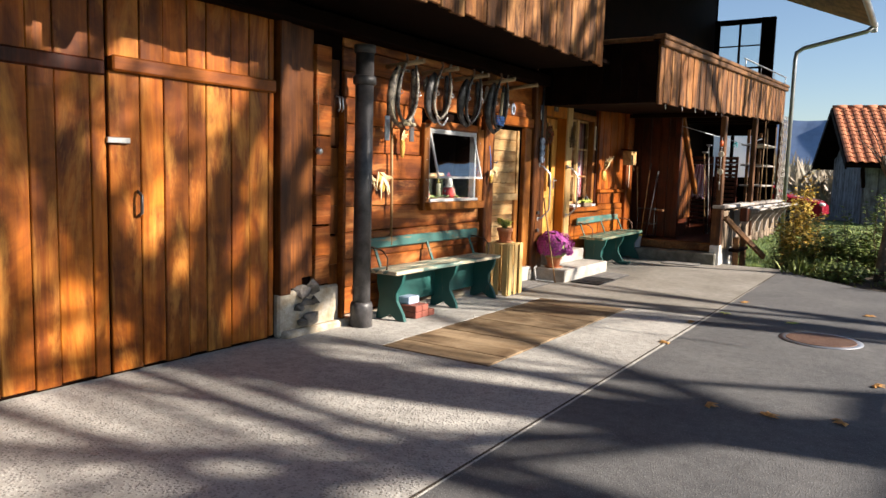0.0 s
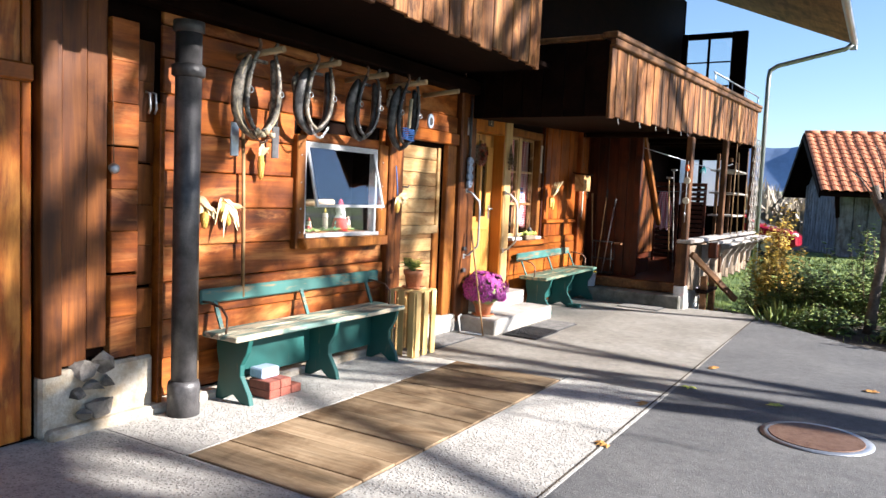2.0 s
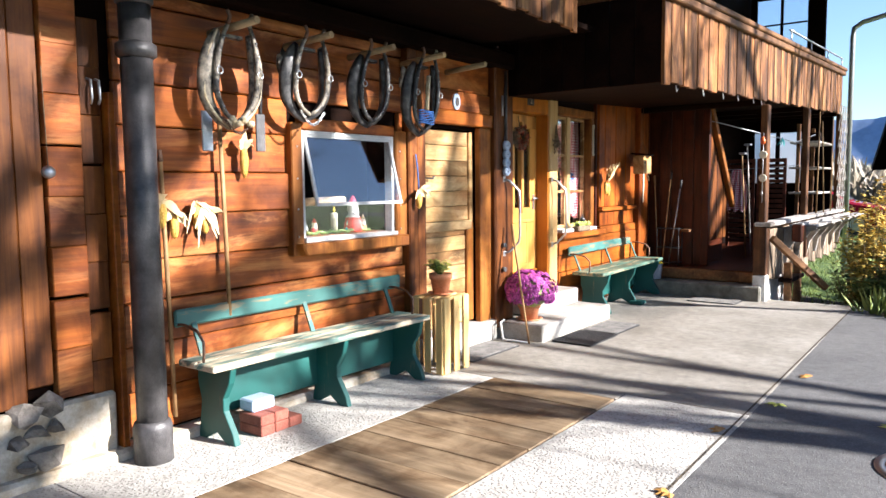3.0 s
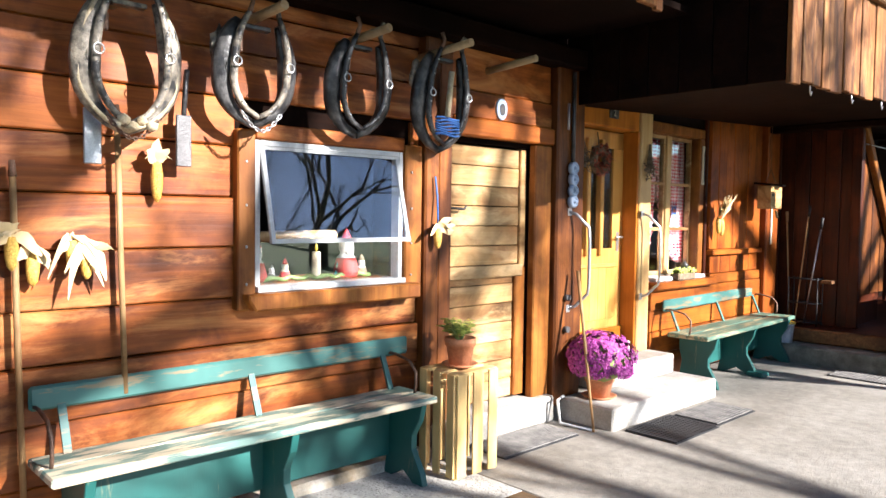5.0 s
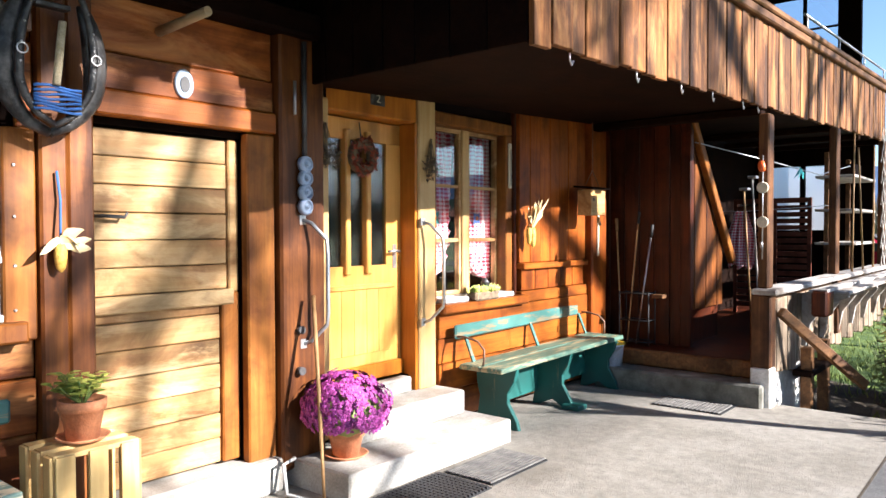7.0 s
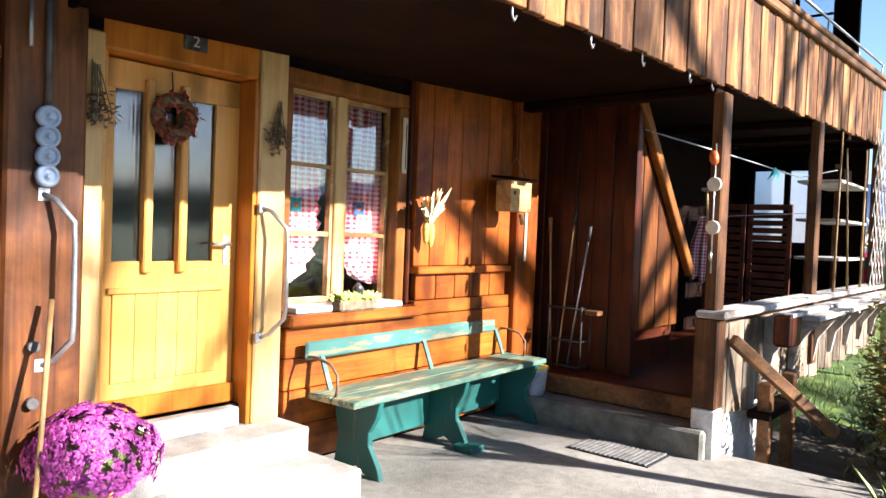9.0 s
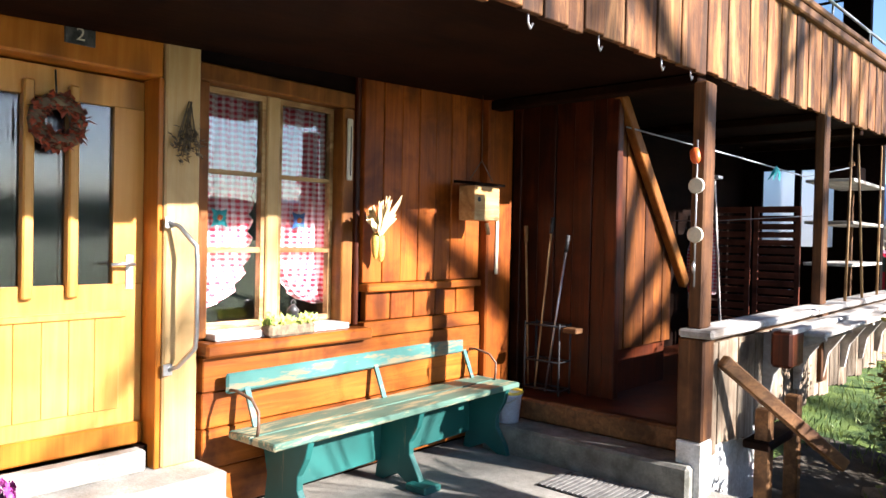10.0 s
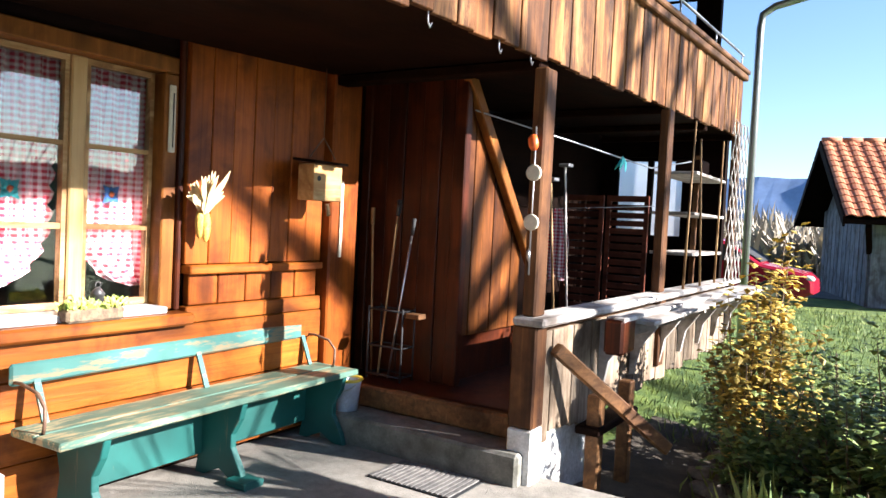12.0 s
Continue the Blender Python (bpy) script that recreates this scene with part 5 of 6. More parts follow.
# White rod drawn in place of the painted edge line of the sill.
single("door_stop_frame", tube(bmesh.new(), [(-4.5, 9.3, 0.2), (-4.48, 9.2, 0.19), (-4.45, 9.2, 0.02), (-4.2, 9.25, 0.012)], 0.012, 6), "white", "thin white bent rod standing for the sill's painted edge", "rod")
t = thing("insulator_conduit", "grey conduit with four round pale insulators", "conduit", (-4.55, 9.44, 1.6))
part("conduit", tube(bmesh.new(), [(-4.56, 9.44, 1.95), (-4.56, 9.44, 2.7)], 0.016, 8), "iron", t)
part("rod", tube(bmesh.new(), [(-4.55, 9.36, 2.25), (-4.55, 9.36, 2.45)], 0.01, 6), "tin", t)
for i in range(4):
    d = part("insulator", lathe(bmesh.new(), (0, 0, 0), [(0.05, 0), (0.05, 0.03), (0.034, 0.045), (0.034, 0.03), (0.012, 0.032), (0.012, 0.055)], 18), "bluegrey", t)
    d.matrix_parent_inverse = Matrix()
    d.matrix_basis = Matrix.Translation(Vector((-4.57, 9.44, 1.70 + 0.086 * i)) - HOME[t.name]) @ Euler((0, radians(90), 0)).to_matrix().to_4x4()
for i, z in enumerate((0.7, 0.95)):
    single("hinge_pin", tube(bmesh.new(), [(-4.58, 9.4, z), (-4.54, 9.4, z)], 0.025, 10), "iron", "round iron pin in the door post", "pin", "pins in the door post")


# mats
def ribbed_mat(label, x0, x1, y0, y1, material, ribs, rim=0.0, cross=False):
    t = thing("door_mat", label, "mat", (x0, y0, 0), "mats on the ground")
    part("base", boxes((x0, x1, y0, y1, 0.002, 0.008)), "rubber", t)
    bm = bmesh.new()
    for i in range(ribs):
        a = x0 + 0.01 + (x1 - x0 - 0.02) * i / ribs
        box(bm, a, a + (x1 - x0) / ribs * 0.6, y0 + 0.005, y1 - 0.005, 0.008, 0.018)
    if cross:
        n = int(ribs * (y1 - y0) / (x1 - x0))
        for i in range(n):
            a = y0 + 0.01 + (y1 - y0 - 0.02) * i / n
            box(bm, x0 + 0.005, x1 - 0.005, a, a + (y1 - y0) / n * 0.45, 0.008, 0.0195)
    part("ribs", bm, material, t)


ribbed_mat("black rubber door mat with open holes before the steps", -4.04, -3.62, 9.44, 10.08, "rubber", 12, 0, True)
ribbed_mat("flat grey ribbed mat before the stable sill", -4.55, -4.2, 8.3, 9.1, "mat", 14)
ribbed_mat("flat grey ribbed mat before the steps", -4.02, -3.64, 10.12, 10.75, "mat", 12)
ribbed_mat("brown slatted mat before the porch step", -3.76, -3.15, 12.7, 13.08, "mat", 16)


# house front details
def wreath():
    t = thing("door_wreath", "round autumn wreath of red and brown bits on the door", "wreath", (-4.84, 10.19, 2.08))
    rng = random.Random(5)
    core = bmesh.new()
    ring = [(-4.83, 10.19 + 0.095 * math.cos(i * math.pi / 8), 2.08 + 0.095 * math.sin(i * math.pi / 8)) for i in range(16)]
    tube(core, ring, 0.04, 8, True)
    part("core", core, "twig", t)
    bm = bmesh.new()
    for i in range(420):
        p = Vector(ring[rng.randrange(16)]) + Vector((rng.uniform(0, 0.03), rng.uniform(-0.03, 0.03), rng.uniform(-0.03, 0.03)))
        leaf_at(bm, p, (rng.uniform(0.1, 1), rng.uniform(-1, 1), rng.uniform(-1, 1)), (0.3, 0.2, 1), rng.uniform(0.03, 0.055), 0.03)
    part("leaves", bm, "wreath", t)
    part("hanger", tube(bmesh.new(), [(-4.84, 10.19, 2.18), (-4.86, 10.19, 2.33)], 0.005, 5), "leather", t)


wreath()


def dry_bunch(y, z, x, seed):
    rng = random.Random(seed)
    t = thing("dried_bunch", "small bunch of dried flowers hung head down", "dried flowers", (x, y, z), "dried bunches by the door")
    st, bm = bmesh.new(), bmesh.new()
    for i in range(14):
        tip = Vector((x + rng.uniform(0, 0.04), y + rng.uniform(-0.07, 0.07), z - rng.uniform(0.12, 0.24)))
        tube(st, [(x, y + rng.uniform(-0.02, 0.02), z + rng.uniform(0, 0.08)), tip], 0.003, 4)
        for k in range(7):
            leaf_at(bm, tip + Vector((0, rng.uniform(-0.03, 0.03), rng.uniform(-0.02, 0.06))), (rng.uniform(0.1, 1), rng.uniform(-1, 1), rng.uniform(-1, 0.6)), (0, 0.2, 1), 0.04, 0.025)
    part("stalks", st, "twig", t)
    part("dried_blossom", bm, "twig", t)


dry_bunch(9.69, 2.2, -4.66, 3)
dry_bunch(10.79, 2.2, -4.705, 4)
t = thing("thermometer", "long pale wall thermometer beside the window", "thermometer", (-4.78, 11.97, 1.95))
part("board", boxes((-4.787, -4.77, 11.945, 11.99, 1.93, 2.33), bevel=0.006), "cream", t)
part("tube", tube(bmesh.new(), [(-4.767, 11.968, 1.96), (-4.767, 11.968, 2.28)], 0.004, 6), "iron", t)


def curtain(y0, y1, side):
    """A gathered gingham curtain, its inner edge swept aside at the foot and frilled."""
    bm = bmesh.new()
    n, m = 48, 36
    grid = []
    for j in range(m + 1):
        z = 2.4 - 1.28 * j / m
        low = max(0.0, min(1.0, (1.56 - z) / 0.44))
        mid = max(0.0, min(1.0, (2.3 - z) / 0.7))
        wide = (0.98 - 0.14 * mid) * math.sqrt(1 - low * low) * 0.86 + 0.14
        row = []
        for i in range(n + 1):
            u = i / n
            frill = max(0.0, (u - 0.86) / 0.14) * mid
            q = u * wide + 0.025 * frill * math.sin(j * 2.1)
            y = y0 + (y1 - y0) * q if side > 0 else y1 - (y1 - y0) * q
            row.append(bm.verts.new((-5.0 + 0.02 * math.sin(u * 30 + j * 0.05) + 0.01 * math.sin(u * 67) + 0.025 * frill * math.sin(j * 2.1 + 1.2), y, z)))
        grid.append(row)
    for a, b in zip(grid, grid[1:]):
        for i in range(n):
            f = bm.faces.new((a[i], a[i + 1], b[i + 1], b[i]))
            f.smooth = True
    ob = single("curtain", bm, "gingham", "red and white gingham curtain with a frilled edge, tied aside", "curtain", "curtains at the window")
    sol = ob.modifiers.new("thickness", "SOLIDIFY")
    sol.thickness = 0.003


curtain(10.96, 11.45, 1)
curtain(11.44, 11.93, -1)
for y, z, m in ((11.13, 1.66, "teal"), (11.7, 1.66, "blue")):
    t = thing("curtain_bow", "bright knotted bow on the curtain", "bow", (-4.96, y, z), "bows on the curtains")
    bm = bmesh.new()
    for i in range(8):
        a = i * 0.785
        leaf_at(bm, (-4.955, y, z), (0.15, math.cos(a), math.sin(a)), (1, 0, 0), 0.075 if i % 2 else 0.05, 0.045)
    part("loops", bm, m, t)
    part("knot", blob(bmesh.new(), (-4.948, y, z), (0.012, 0.02, 0.02), 1), "orange", t)


def planter():
    t = thing("sill_planter", "small bark trough with yellow-green plants on the sill", "planter", (-4.67, 11.45, 0.976))
    part("trough", boxes((-4.735, -4.63, 11.27, 11.6, 0.977, 1.05), bevel=0.015), "twig", t)
    rng = random.Random(9)
    bm = bmesh.new()
    for i in range(170):
        p = (rng.uniform(-4.72, -4.64), rng.uniform(11.27, 11.62), 1.045)
        leaf_at(bm, p, (rng.uniform(-0.3, 0.6), rng.uniform(-0.7, 0.7), rng.uniform(0.3, 1)), (1, 0.2, 0), rng.uniform(0.04, 0.075), 0.03)
    part("leaves", bm, "herb", t)
    t2 = thing("small_lantern", "small dark lantern in the sill planter", "lantern", (-4.69, 11.47, 1.04))
    part("body", lathe(bmesh.new(), (-4.69, 11.47, 1.045), [(0.035, 0), (0.035, 0.07), (0.04, 0.075), (0.012, 0.11)], 10), "iron", t2)
    part("ring", tube(bmesh.new(), [(-4.69, 11.47 + 0.016 * math.cos(a * 0.785), 1.168 + 0.016 * math.sin(a * 0.785)) for a in range(8)], 0.003, 5, True), "iron", t2)


planter()


def birdhouse():
    t = thing("birdhouse", "small pale wooden birdhouse hung on a wire", "birdhouse", (-4.5, 13.0, 1.75))
    x, y = -4.52, 13.02
    part("body", boxes((x - 0.07, x + 0.08, y - 0.17, y + 0.12, 1.7, 1.95), bevel=0.005), "pale", t)
    part("roof", slab(bmesh.new(), [(x - 0.1, 1.97), (x + 0.11, 1.952), (x + 0.11, 1.97), (x - 0.1, 1.99)], "y", y - 0.2, y + 0.15, 0.004), "beam", t)
    part("hole", tube(bmesh.new(), [(x + 0.078, y - 0.12, 1.85), (x + 0.082, y - 0.12, 1.85)], 0.018, 12), "rubber", t)
    part("perch", tube(bmesh.new(), [(x + 0.08, y - 0.03, 1.68), (x + 0.1, y - 0.03, 1.6)], 0.015, 8), "peg", t)
    for s in (-1, 1):
        part("wire", tube(bmesh.new(), [(x, y + s * 0.13, 2.0), (x, y, 2.14)], 0.005, 5), "rust", t)
    part("hanger", tube(bmesh.new(), [(x, y, 2.14), (x, y, 2.62)], 0.003, 5), "rust", t)


birdhouse()
single("wall_batten", boxes((-4.659, -4.645, 13.38, 13.41, 1.29, 1.86), bevel=0.003), "cream", "narrow pale batten on the wall post", "batten")


def walking_poles():
    t = thing("umbrella_stand", "black metal stand by the closet wall", "stand", (-4.3, 13.6, 0.36))
    for z in (0.4, 0.62, 0.9):
        part("ring", tube(bmesh.new(), [(-4.52, 13.62, z), (-4.2, 13.62, z), (-4.2, 13.78, z), (-4.52, 13.78, z)], 0.008, 5, True), "rubber", t)
    for x, y in ((-4.52, 13.62), (-4.2, 13.62), (-4.2, 13.78), (-4.52, 13.78)):
        part("leg", tube(bmesh.new(), [(x, y, 0.361), (x, y, 0.92)], 0.009, 5), "rubber", t)
    part("tray", boxes((-4.16, -4.04, 13.6, 13.7, 0.86, 0.9), bevel=0.006), "rail", t)
    for i, (x, top, lean, m, lab) in enumerate(((-4.52, 1.55, -0.08, "stick", "pale wooden stick"), (-4.46, 1.62, 0.1, "stick", "brown walking pole"), (-4.36, 1.48, 0.14, "steel", "silver walking pole"))):
        p = thing("walking_pole", lab + " standing in the black stand", "walking pole", (x, 13.68, 0.37), "poles in the stand")
        part("shaft", tube(bmesh.new(), [(x, 13.68, 0.37), (x + lean, 13.72, top)], [0.007, 0.01], 7), m, p)
        part("grip", tube(bmesh.new(), [(x + lean, 13.72, top), (x + lean * 1.1, 13.725, top + 0.13)], [0.016, 0.018], 8), "rubber" if i else "stick", p)


walking_poles()
b = thing("plastic_bucket", "small white plastic bucket with yellow rim", "bucket", (-4.4, 13.25, 0.2))
part("pail", lathe(bmesh.new(), (-4.4, 13.25, 0.201), [(0.08, 0), (0.1, 0.2), (0.104, 0.2), (0.104, 0.22), (0.095, 0.22), (0.076, 0.02)], 22), "pail", b)
part("rim", tube(bmesh.new(), [(-4.4 + 0.103 * math.cos(i * 0.393), 13.25 + 0.103 * math.sin(i * 0.393), 0.425) for i in range(16)], 0.012, 6, True), "yellow", b, "yellow rim")
part("handle", tube(bmesh.new(), [(-4.4 + 0.1 * math.cos(i * 0.393), 13.25 - 0.03 - 0.06 * math.sin(i * 0.393), 0.4 - 0.05 * math.sin(i * 0.393)) for i in range(9)], 0.004, 5), "steel", b)

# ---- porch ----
# The end wall's near-black colour includes the shade inside the porch.
structure("wall_porch_end", boxes((-4.8, -4.6, 19.2, 19.35, 0.36, 2.85), (-3.6, -3.1, 19.2, 19.35, 0.36, 2.85), (-4.6, -3.6, 19.2, 19.35, 0.36, 1.5), (-4.6, -3.6, 19.2, 19.35, 2.62, 2.85)), "beam", "shade-darkened boarded end wall of the porch", "wall")
w = tagged(new("window_4"), "two-light porch window with pale curtain", "window", "", "structure")
part("window_frame", boxes((-4.6, -4.55, 19.22, 19.3, 1.5, 2.62), (-3.65, -3.6, 19.22, 19.3, 1.5, 2.62), (-4.13, -4.06, 19.22, 19.3, 1.5, 2.62), (-4.55, -3.65, 19.225, 19.295, 1.5, 1.55), (-4.55, -3.65, 19.225, 19.295, 2.57, 2.62)), "beam", w)
part("blind", boxes((-4.56, -3.64, 19.305, 19.31, 1.52, 2.6)), "blind", w, "pale translucent blind")


def slat_screen():
    t = thing("slatted_screen", "dark red slatted wooden screen on the porch", "screen", (-4.0, 17.5, 0.36))
    for x0, x1 in ((-4.6, -4.1), (-4.06, -3.56)):
        part("frame", boxes((x0, x0 + 0.05, 17.48, 17.52, 0.36, 2.0), (x1 - 0.05, x1, 17.48, 17.52, 0.36, 2.0), (x0 + 0.05, x1 - 0.05, 17.482, 17.518, 1.93, 2.0)), "screen", t)
        for i in range(16):
            z = 0.45 + i * 0.092
            part("slat", boxes((x0 + 0.05, x1 - 0.05, 17.49, 17.51, z, z + 0.066)), "screen", t)


slat_screen()


def porch_shelf():
    t = thing("plank_shelf", "pale plank shelves behind the far railing", "shelf", (-3.2, 18.2, 0.36))
    for z in (1.35, 1.8, 2.25):
        part("board", boxes((-3.5, -3.02, 17.4, 18.9, z, z + 0.035), bevel=0.005), "greyrail", t)
    for y in (17.45, 18.82):
        part("upright", boxes((-3.4, -3.34, y, y + 0.06, 0.361, 2.6), bevel=0.005), "rail", t)
    part("box", boxes((-3.4, -3.1, 17.9, 18.3, 2.286, 2.46), bevel=0.01), "beam", t)


porch_shelf()
for i, (y, dy, top) in enumerate(((16.6, 0.25, 2.75), (17.3, -0.2, 2.6), (18.0, 0.2, 2.7))):
    single("bean_pole", tube(bmesh.new(), [(-2.9, y, 1.041), (-2.93, y + dy, top)], [0.014, 0.01], 6), "stick", "thin wooden pole leaning on the railing", "pole", "poles on the railing")


def trellis():
    t = thing("trellis", "pale diamond wooden trellis at the porch corner", "trellis", (-2.85, 18.9, 1.0))
    y0, y1, z0, z1 = 18.3, 19.25, 1.0, 3.0
    for k in range(-4, 8):
        for s, x in ((1, -2.86), (-1, -2.845)):
            a = z0 + k * 0.3
            zs, ze = (a, a + 1.3) if s > 0 else (a + 1.3, a)
            pts = []
            for u in np.linspace(0, 1, 41):
                z = zs + (ze - zs) * u
                if z0 <= z <= z1:
                    pts.append((x, y0 + (y1 - y0) * u, z))
            if len(pts) > 3:
                part("lath", bar(bmesh.new(), pts[0], pts[-1], 0.008, 0.026), "greyrail", t)


trellis()
# things hung on the post and wires
t = thing("hanging_dial", "two round pale dials hung on the porch post", "dial", (-2.88, 13.19, 1.6))
for z in (1.62, 1.92):
    d = part("dial", lathe(bmesh.new(), (0, 0, 0), [(0.05, 0), (0.05, 0.012), (0.042, 0.016)], 18), "cream", t)
    d.matrix_parent_inverse = Matrix()
    d.matrix_basis = Matrix.Translation(Vector((-2.97, 13.19, z)) - HOME[t.name]) @ Euler((radians(90), 0, 0)).to_matrix().to_4x4()
part("cord", tube(bmesh.new(), [(-2.97, 13.185, 1.3), (-2.97, 13.185, 2.2)], 0.006, 5), "steel", t)
part("ornament", blob(bmesh.new(), (-2.97, 13.16, 2.1), (0.035, 0.03, 0.05), 2, 0.3), "orange", t, "orange ornament")
part("hook", blob(bmesh.new(), (-2.97, 13.17, 1.42), (0.015, 0.015, 0.04), 1), "steel", t)
line = bmesh.new()
tube(line, [(-3.85, 13.95, 2.45), (-3.4, 15.0, 2.3), (-3.2, 16.3, 2.22), (-3.1, 17.5, 2.4)], 0.007, 5)
single("washing_line", line, "tin", "thin pale cable slung under the balcony", "cable")
bm = bmesh.new()
for i in range(6):
    leaf_at(bm, (-3.25, 15.6, 2.27), (0.4 * math.cos(i), 0.5 * math.sin(i), -1), (1, 0, 0), 0.15, 0.06)
single("cloth_peg_bag", bm, "teal", "small teal cloth hanging on the line", "cloth")
for y in (9.9, 10.7, 11.4, 12.0, 12.7, 13.1):
    z = bz(y)
    single("screw_hook", tube(bmesh.new(), [(-2.99, y, z + 0.03), (-2.99, y, z - 0.02), (-2.99, y + 0.02, z - 0.045), (-2.99, y + 0.035, z - 0.02)], 0.005, 6), "steel", "small steel screw hook under the balcony", "hook", "hooks under the balcony")
for i, (y, l) in enumerate(((15.1, 1.6), (15.4, 1.75))):
    t = thing("garden_tool", "long-handled garden tool leaning behind the brace", "tool", (-3.95, y, 0.36), "garden tools on the porch")
    part("shaft", tube(bmesh.new(), [(-3.68, y + 0.2, 0.362), (-3.72, y, 0.4 + l)], 0.012, 7), "greyrail" if i else "stick", t)
    part("head", boxes((-3.76, -3.66, y - 0.05, y + 0.05, 0.4 + l, 0.43 + l), bevel=0.006), "tin", t)
def hung_cloth(x, y, z0, z1, half):
    bm = bmesh.new()
    rows = []
    for j in range(13):
        v = j / 12
        w = half * (0.45 + 0.55 * min(1.0, v * 2.2))
        rows.append([bm.verts.new((x + w * (2 * i / 20 - 1), y + 0.035 * math.sin(i * 1.15 + v) * (0.4 + v), z1 - (z1 - z0) * v - 0.03 * math.sin(i * 0.9) * v)) for i in range(21)])
    for r, q in zip(rows, rows[1:]):
        for i in range(20):
            bm.faces.new((r[i], r[i + 1], q[i + 1], q[i])).smooth = True
    ob = single("hung_cloth", bm, "gingham", "red and white checked cloth hanging on the porch", "cloth")
    ob.modifiers.new("thickness", "SOLIDIFY").thickness = 0.004
    single("cloth_line", tube(bmesh.new(), [(-4.8, y, z1 + 0.02), (x, y, z1), (-3.0, y, z1 + 0.05)], 0.004, 5), "tin", "thin line carrying the checked cloth", "cable")


hung_cloth(-3.97, 15.81, 1.1, 1.78, 0.17)
t = thing("upper_rail", "grey metal rail on the balcony cap", "rail", (-2.98, 17.5, 3.6))
part("bar", tube(bmesh.new(), [(-2.98, 14.6, bz(14.6, 3.5)), (-2.98, 19.3, bz(19.3, 3.5))], 0.014, 8), "tin", t)
for y in (14.7, 16.2, 17.7, 19.2):
    part("post", tube(bmesh.new(), [(-2.98, y, bz(y, 3.31)), (-2.98, y, bz(y, 3.5))], 0.01, 6), "tin", t)

# ---- garden, trees, distance ----
def limb(bm, p, d, r, length, depth, rng, spread, upward):
    steps = 4
    pts, radii = [p], [r]
    for i in range(steps):
        d = (d + Vector((rng.uniform(-1, 1), rng.uniform(-1, 1), rng.uniform(-0.6, 0.9) * upward)) * 0.2).normalized()
        p = p + d * length / steps
        pts.append(p)
        radii.append(r * (1 - 0.28 * (i + 1) / steps))
    tube(bm, pts, radii, 6 if depth > 3 else 4)
    if depth == 0:
        return
    for k in range(3 if depth > 2 else 2):
        at = pts[-1] if k == 0 else pts[rng.randint(2, steps)]
        nd = (d + Vector((rng.uniform(-1, 1), rng.uniform(-1, 1), rng.uniform(-0.5, 0.8))) * spread).normalized()
        limb(bm, at, nd, radii[-1] * (0.92 if k == 0 else 0.75), length * rng.uniform(0.65, 0.85), depth - 1, rng, spread, upward)


def bare_tree(x, y, height, seed, girth=0.2, fork=0.24, reach=0.25):
    t = thing("bare_tree", "large leafless tree beside the yard", "tree", (x, y, -0.14), "trees beside the yard")
    rng = random.Random(seed)
    bm = bmesh.new()
    tube(bm, [(x, y, -0.2), (x + 0.05, y, height * fork * 0.6), (x, y + 0.1, height * (fork + 0.06))], [girth * 1.3, girth, girth * 0.85], 10)
    part("trunk", bm, "bark", t)
    cr = bmesh.new()
    for k in range(5):
        a = k * 1.257 + rng.random()
        limb(cr, Vector((x, y + 0.1, height * (fork + 0.015 * k))), Vector((math.cos(a), math.sin(a), 0.75)).normalized(), girth * 0.55, height * reach, 4, rng, 0.75, 0.6)
    part("crown", cr, "bark", t)


for x, y, h, s, g, f, r in ((9.8, 7.4, 14.0, 21, 0.38, 0.44, 0.24), (10.5, 10.0, 12.0, 22, 0.26, 0.24, 0.25), (11.5, 18.0, 14.0, 23, 0.24, 0.56, 0.2), (11.5, 4.4, 12.0, 40, 0.26, 0.44, 0.17), (9.0, 1.2, 11.5, 27, 0.25, 0.24, 0.25), (14.5, 6.0, 15.5, 31, 0.32, 0.24, 0.25)):
    bare_tree(x, y, h, s, g, f, r)
bare_tree(25.4, 24.5, 25.0, 36, 0.2, 0.46, 0.16)


def pollard():
    x, y = -0.5, 13.3
    t = thing("pollard_tree", "small pollarded tree with bare upright shoots", "tree", (x, y, -0.1))
    part("trunk", tube(bmesh.new(), [(x, y, -0.2), (x + 0.04, y, 0.5), (x + 0.1, y, 1.0), (x + 0.13, y, 1.5)], [0.085, 0.065, 0.06, 0.085], 10), "bark", t)
    rng = random.Random(4)
    for i in range(9):
        a = i * 0.7
        e = Vector((x + 0.13 + 0.22 * math.cos(a), y + 0.22 * math.sin(a), 1.72 + 0.1 * (i % 3)))
        part("stub", tube(bmesh.new(), [(x + 0.13, y, 1.42), (x + 0.13 + 0.12 * math.cos(a), y + 0.12 * math.sin(a), 1.6), e], [0.05, 0.042, 0.05], 7), "bark", t)
    sh = bmesh.new()
    for i in range(14):
        a = rng.uniform(0, 6.3)
        s = Vector((x + 0.13 + 0.2 * math.cos(a), y + 0.2 * math.sin(a), 1.75))
        tip = s + Vector((math.cos(a) * 0.45, math.sin(a) * 0.45, rng.uniform(0.3, 1.0)))
        tube(sh, [s, s.lerp(tip, 0.5) + Vector((0.03, 0, 0.02)), tip], [0.012, 0.008, 0.003], 4)
    part("shoots", sh, "bark", t)


pollard()


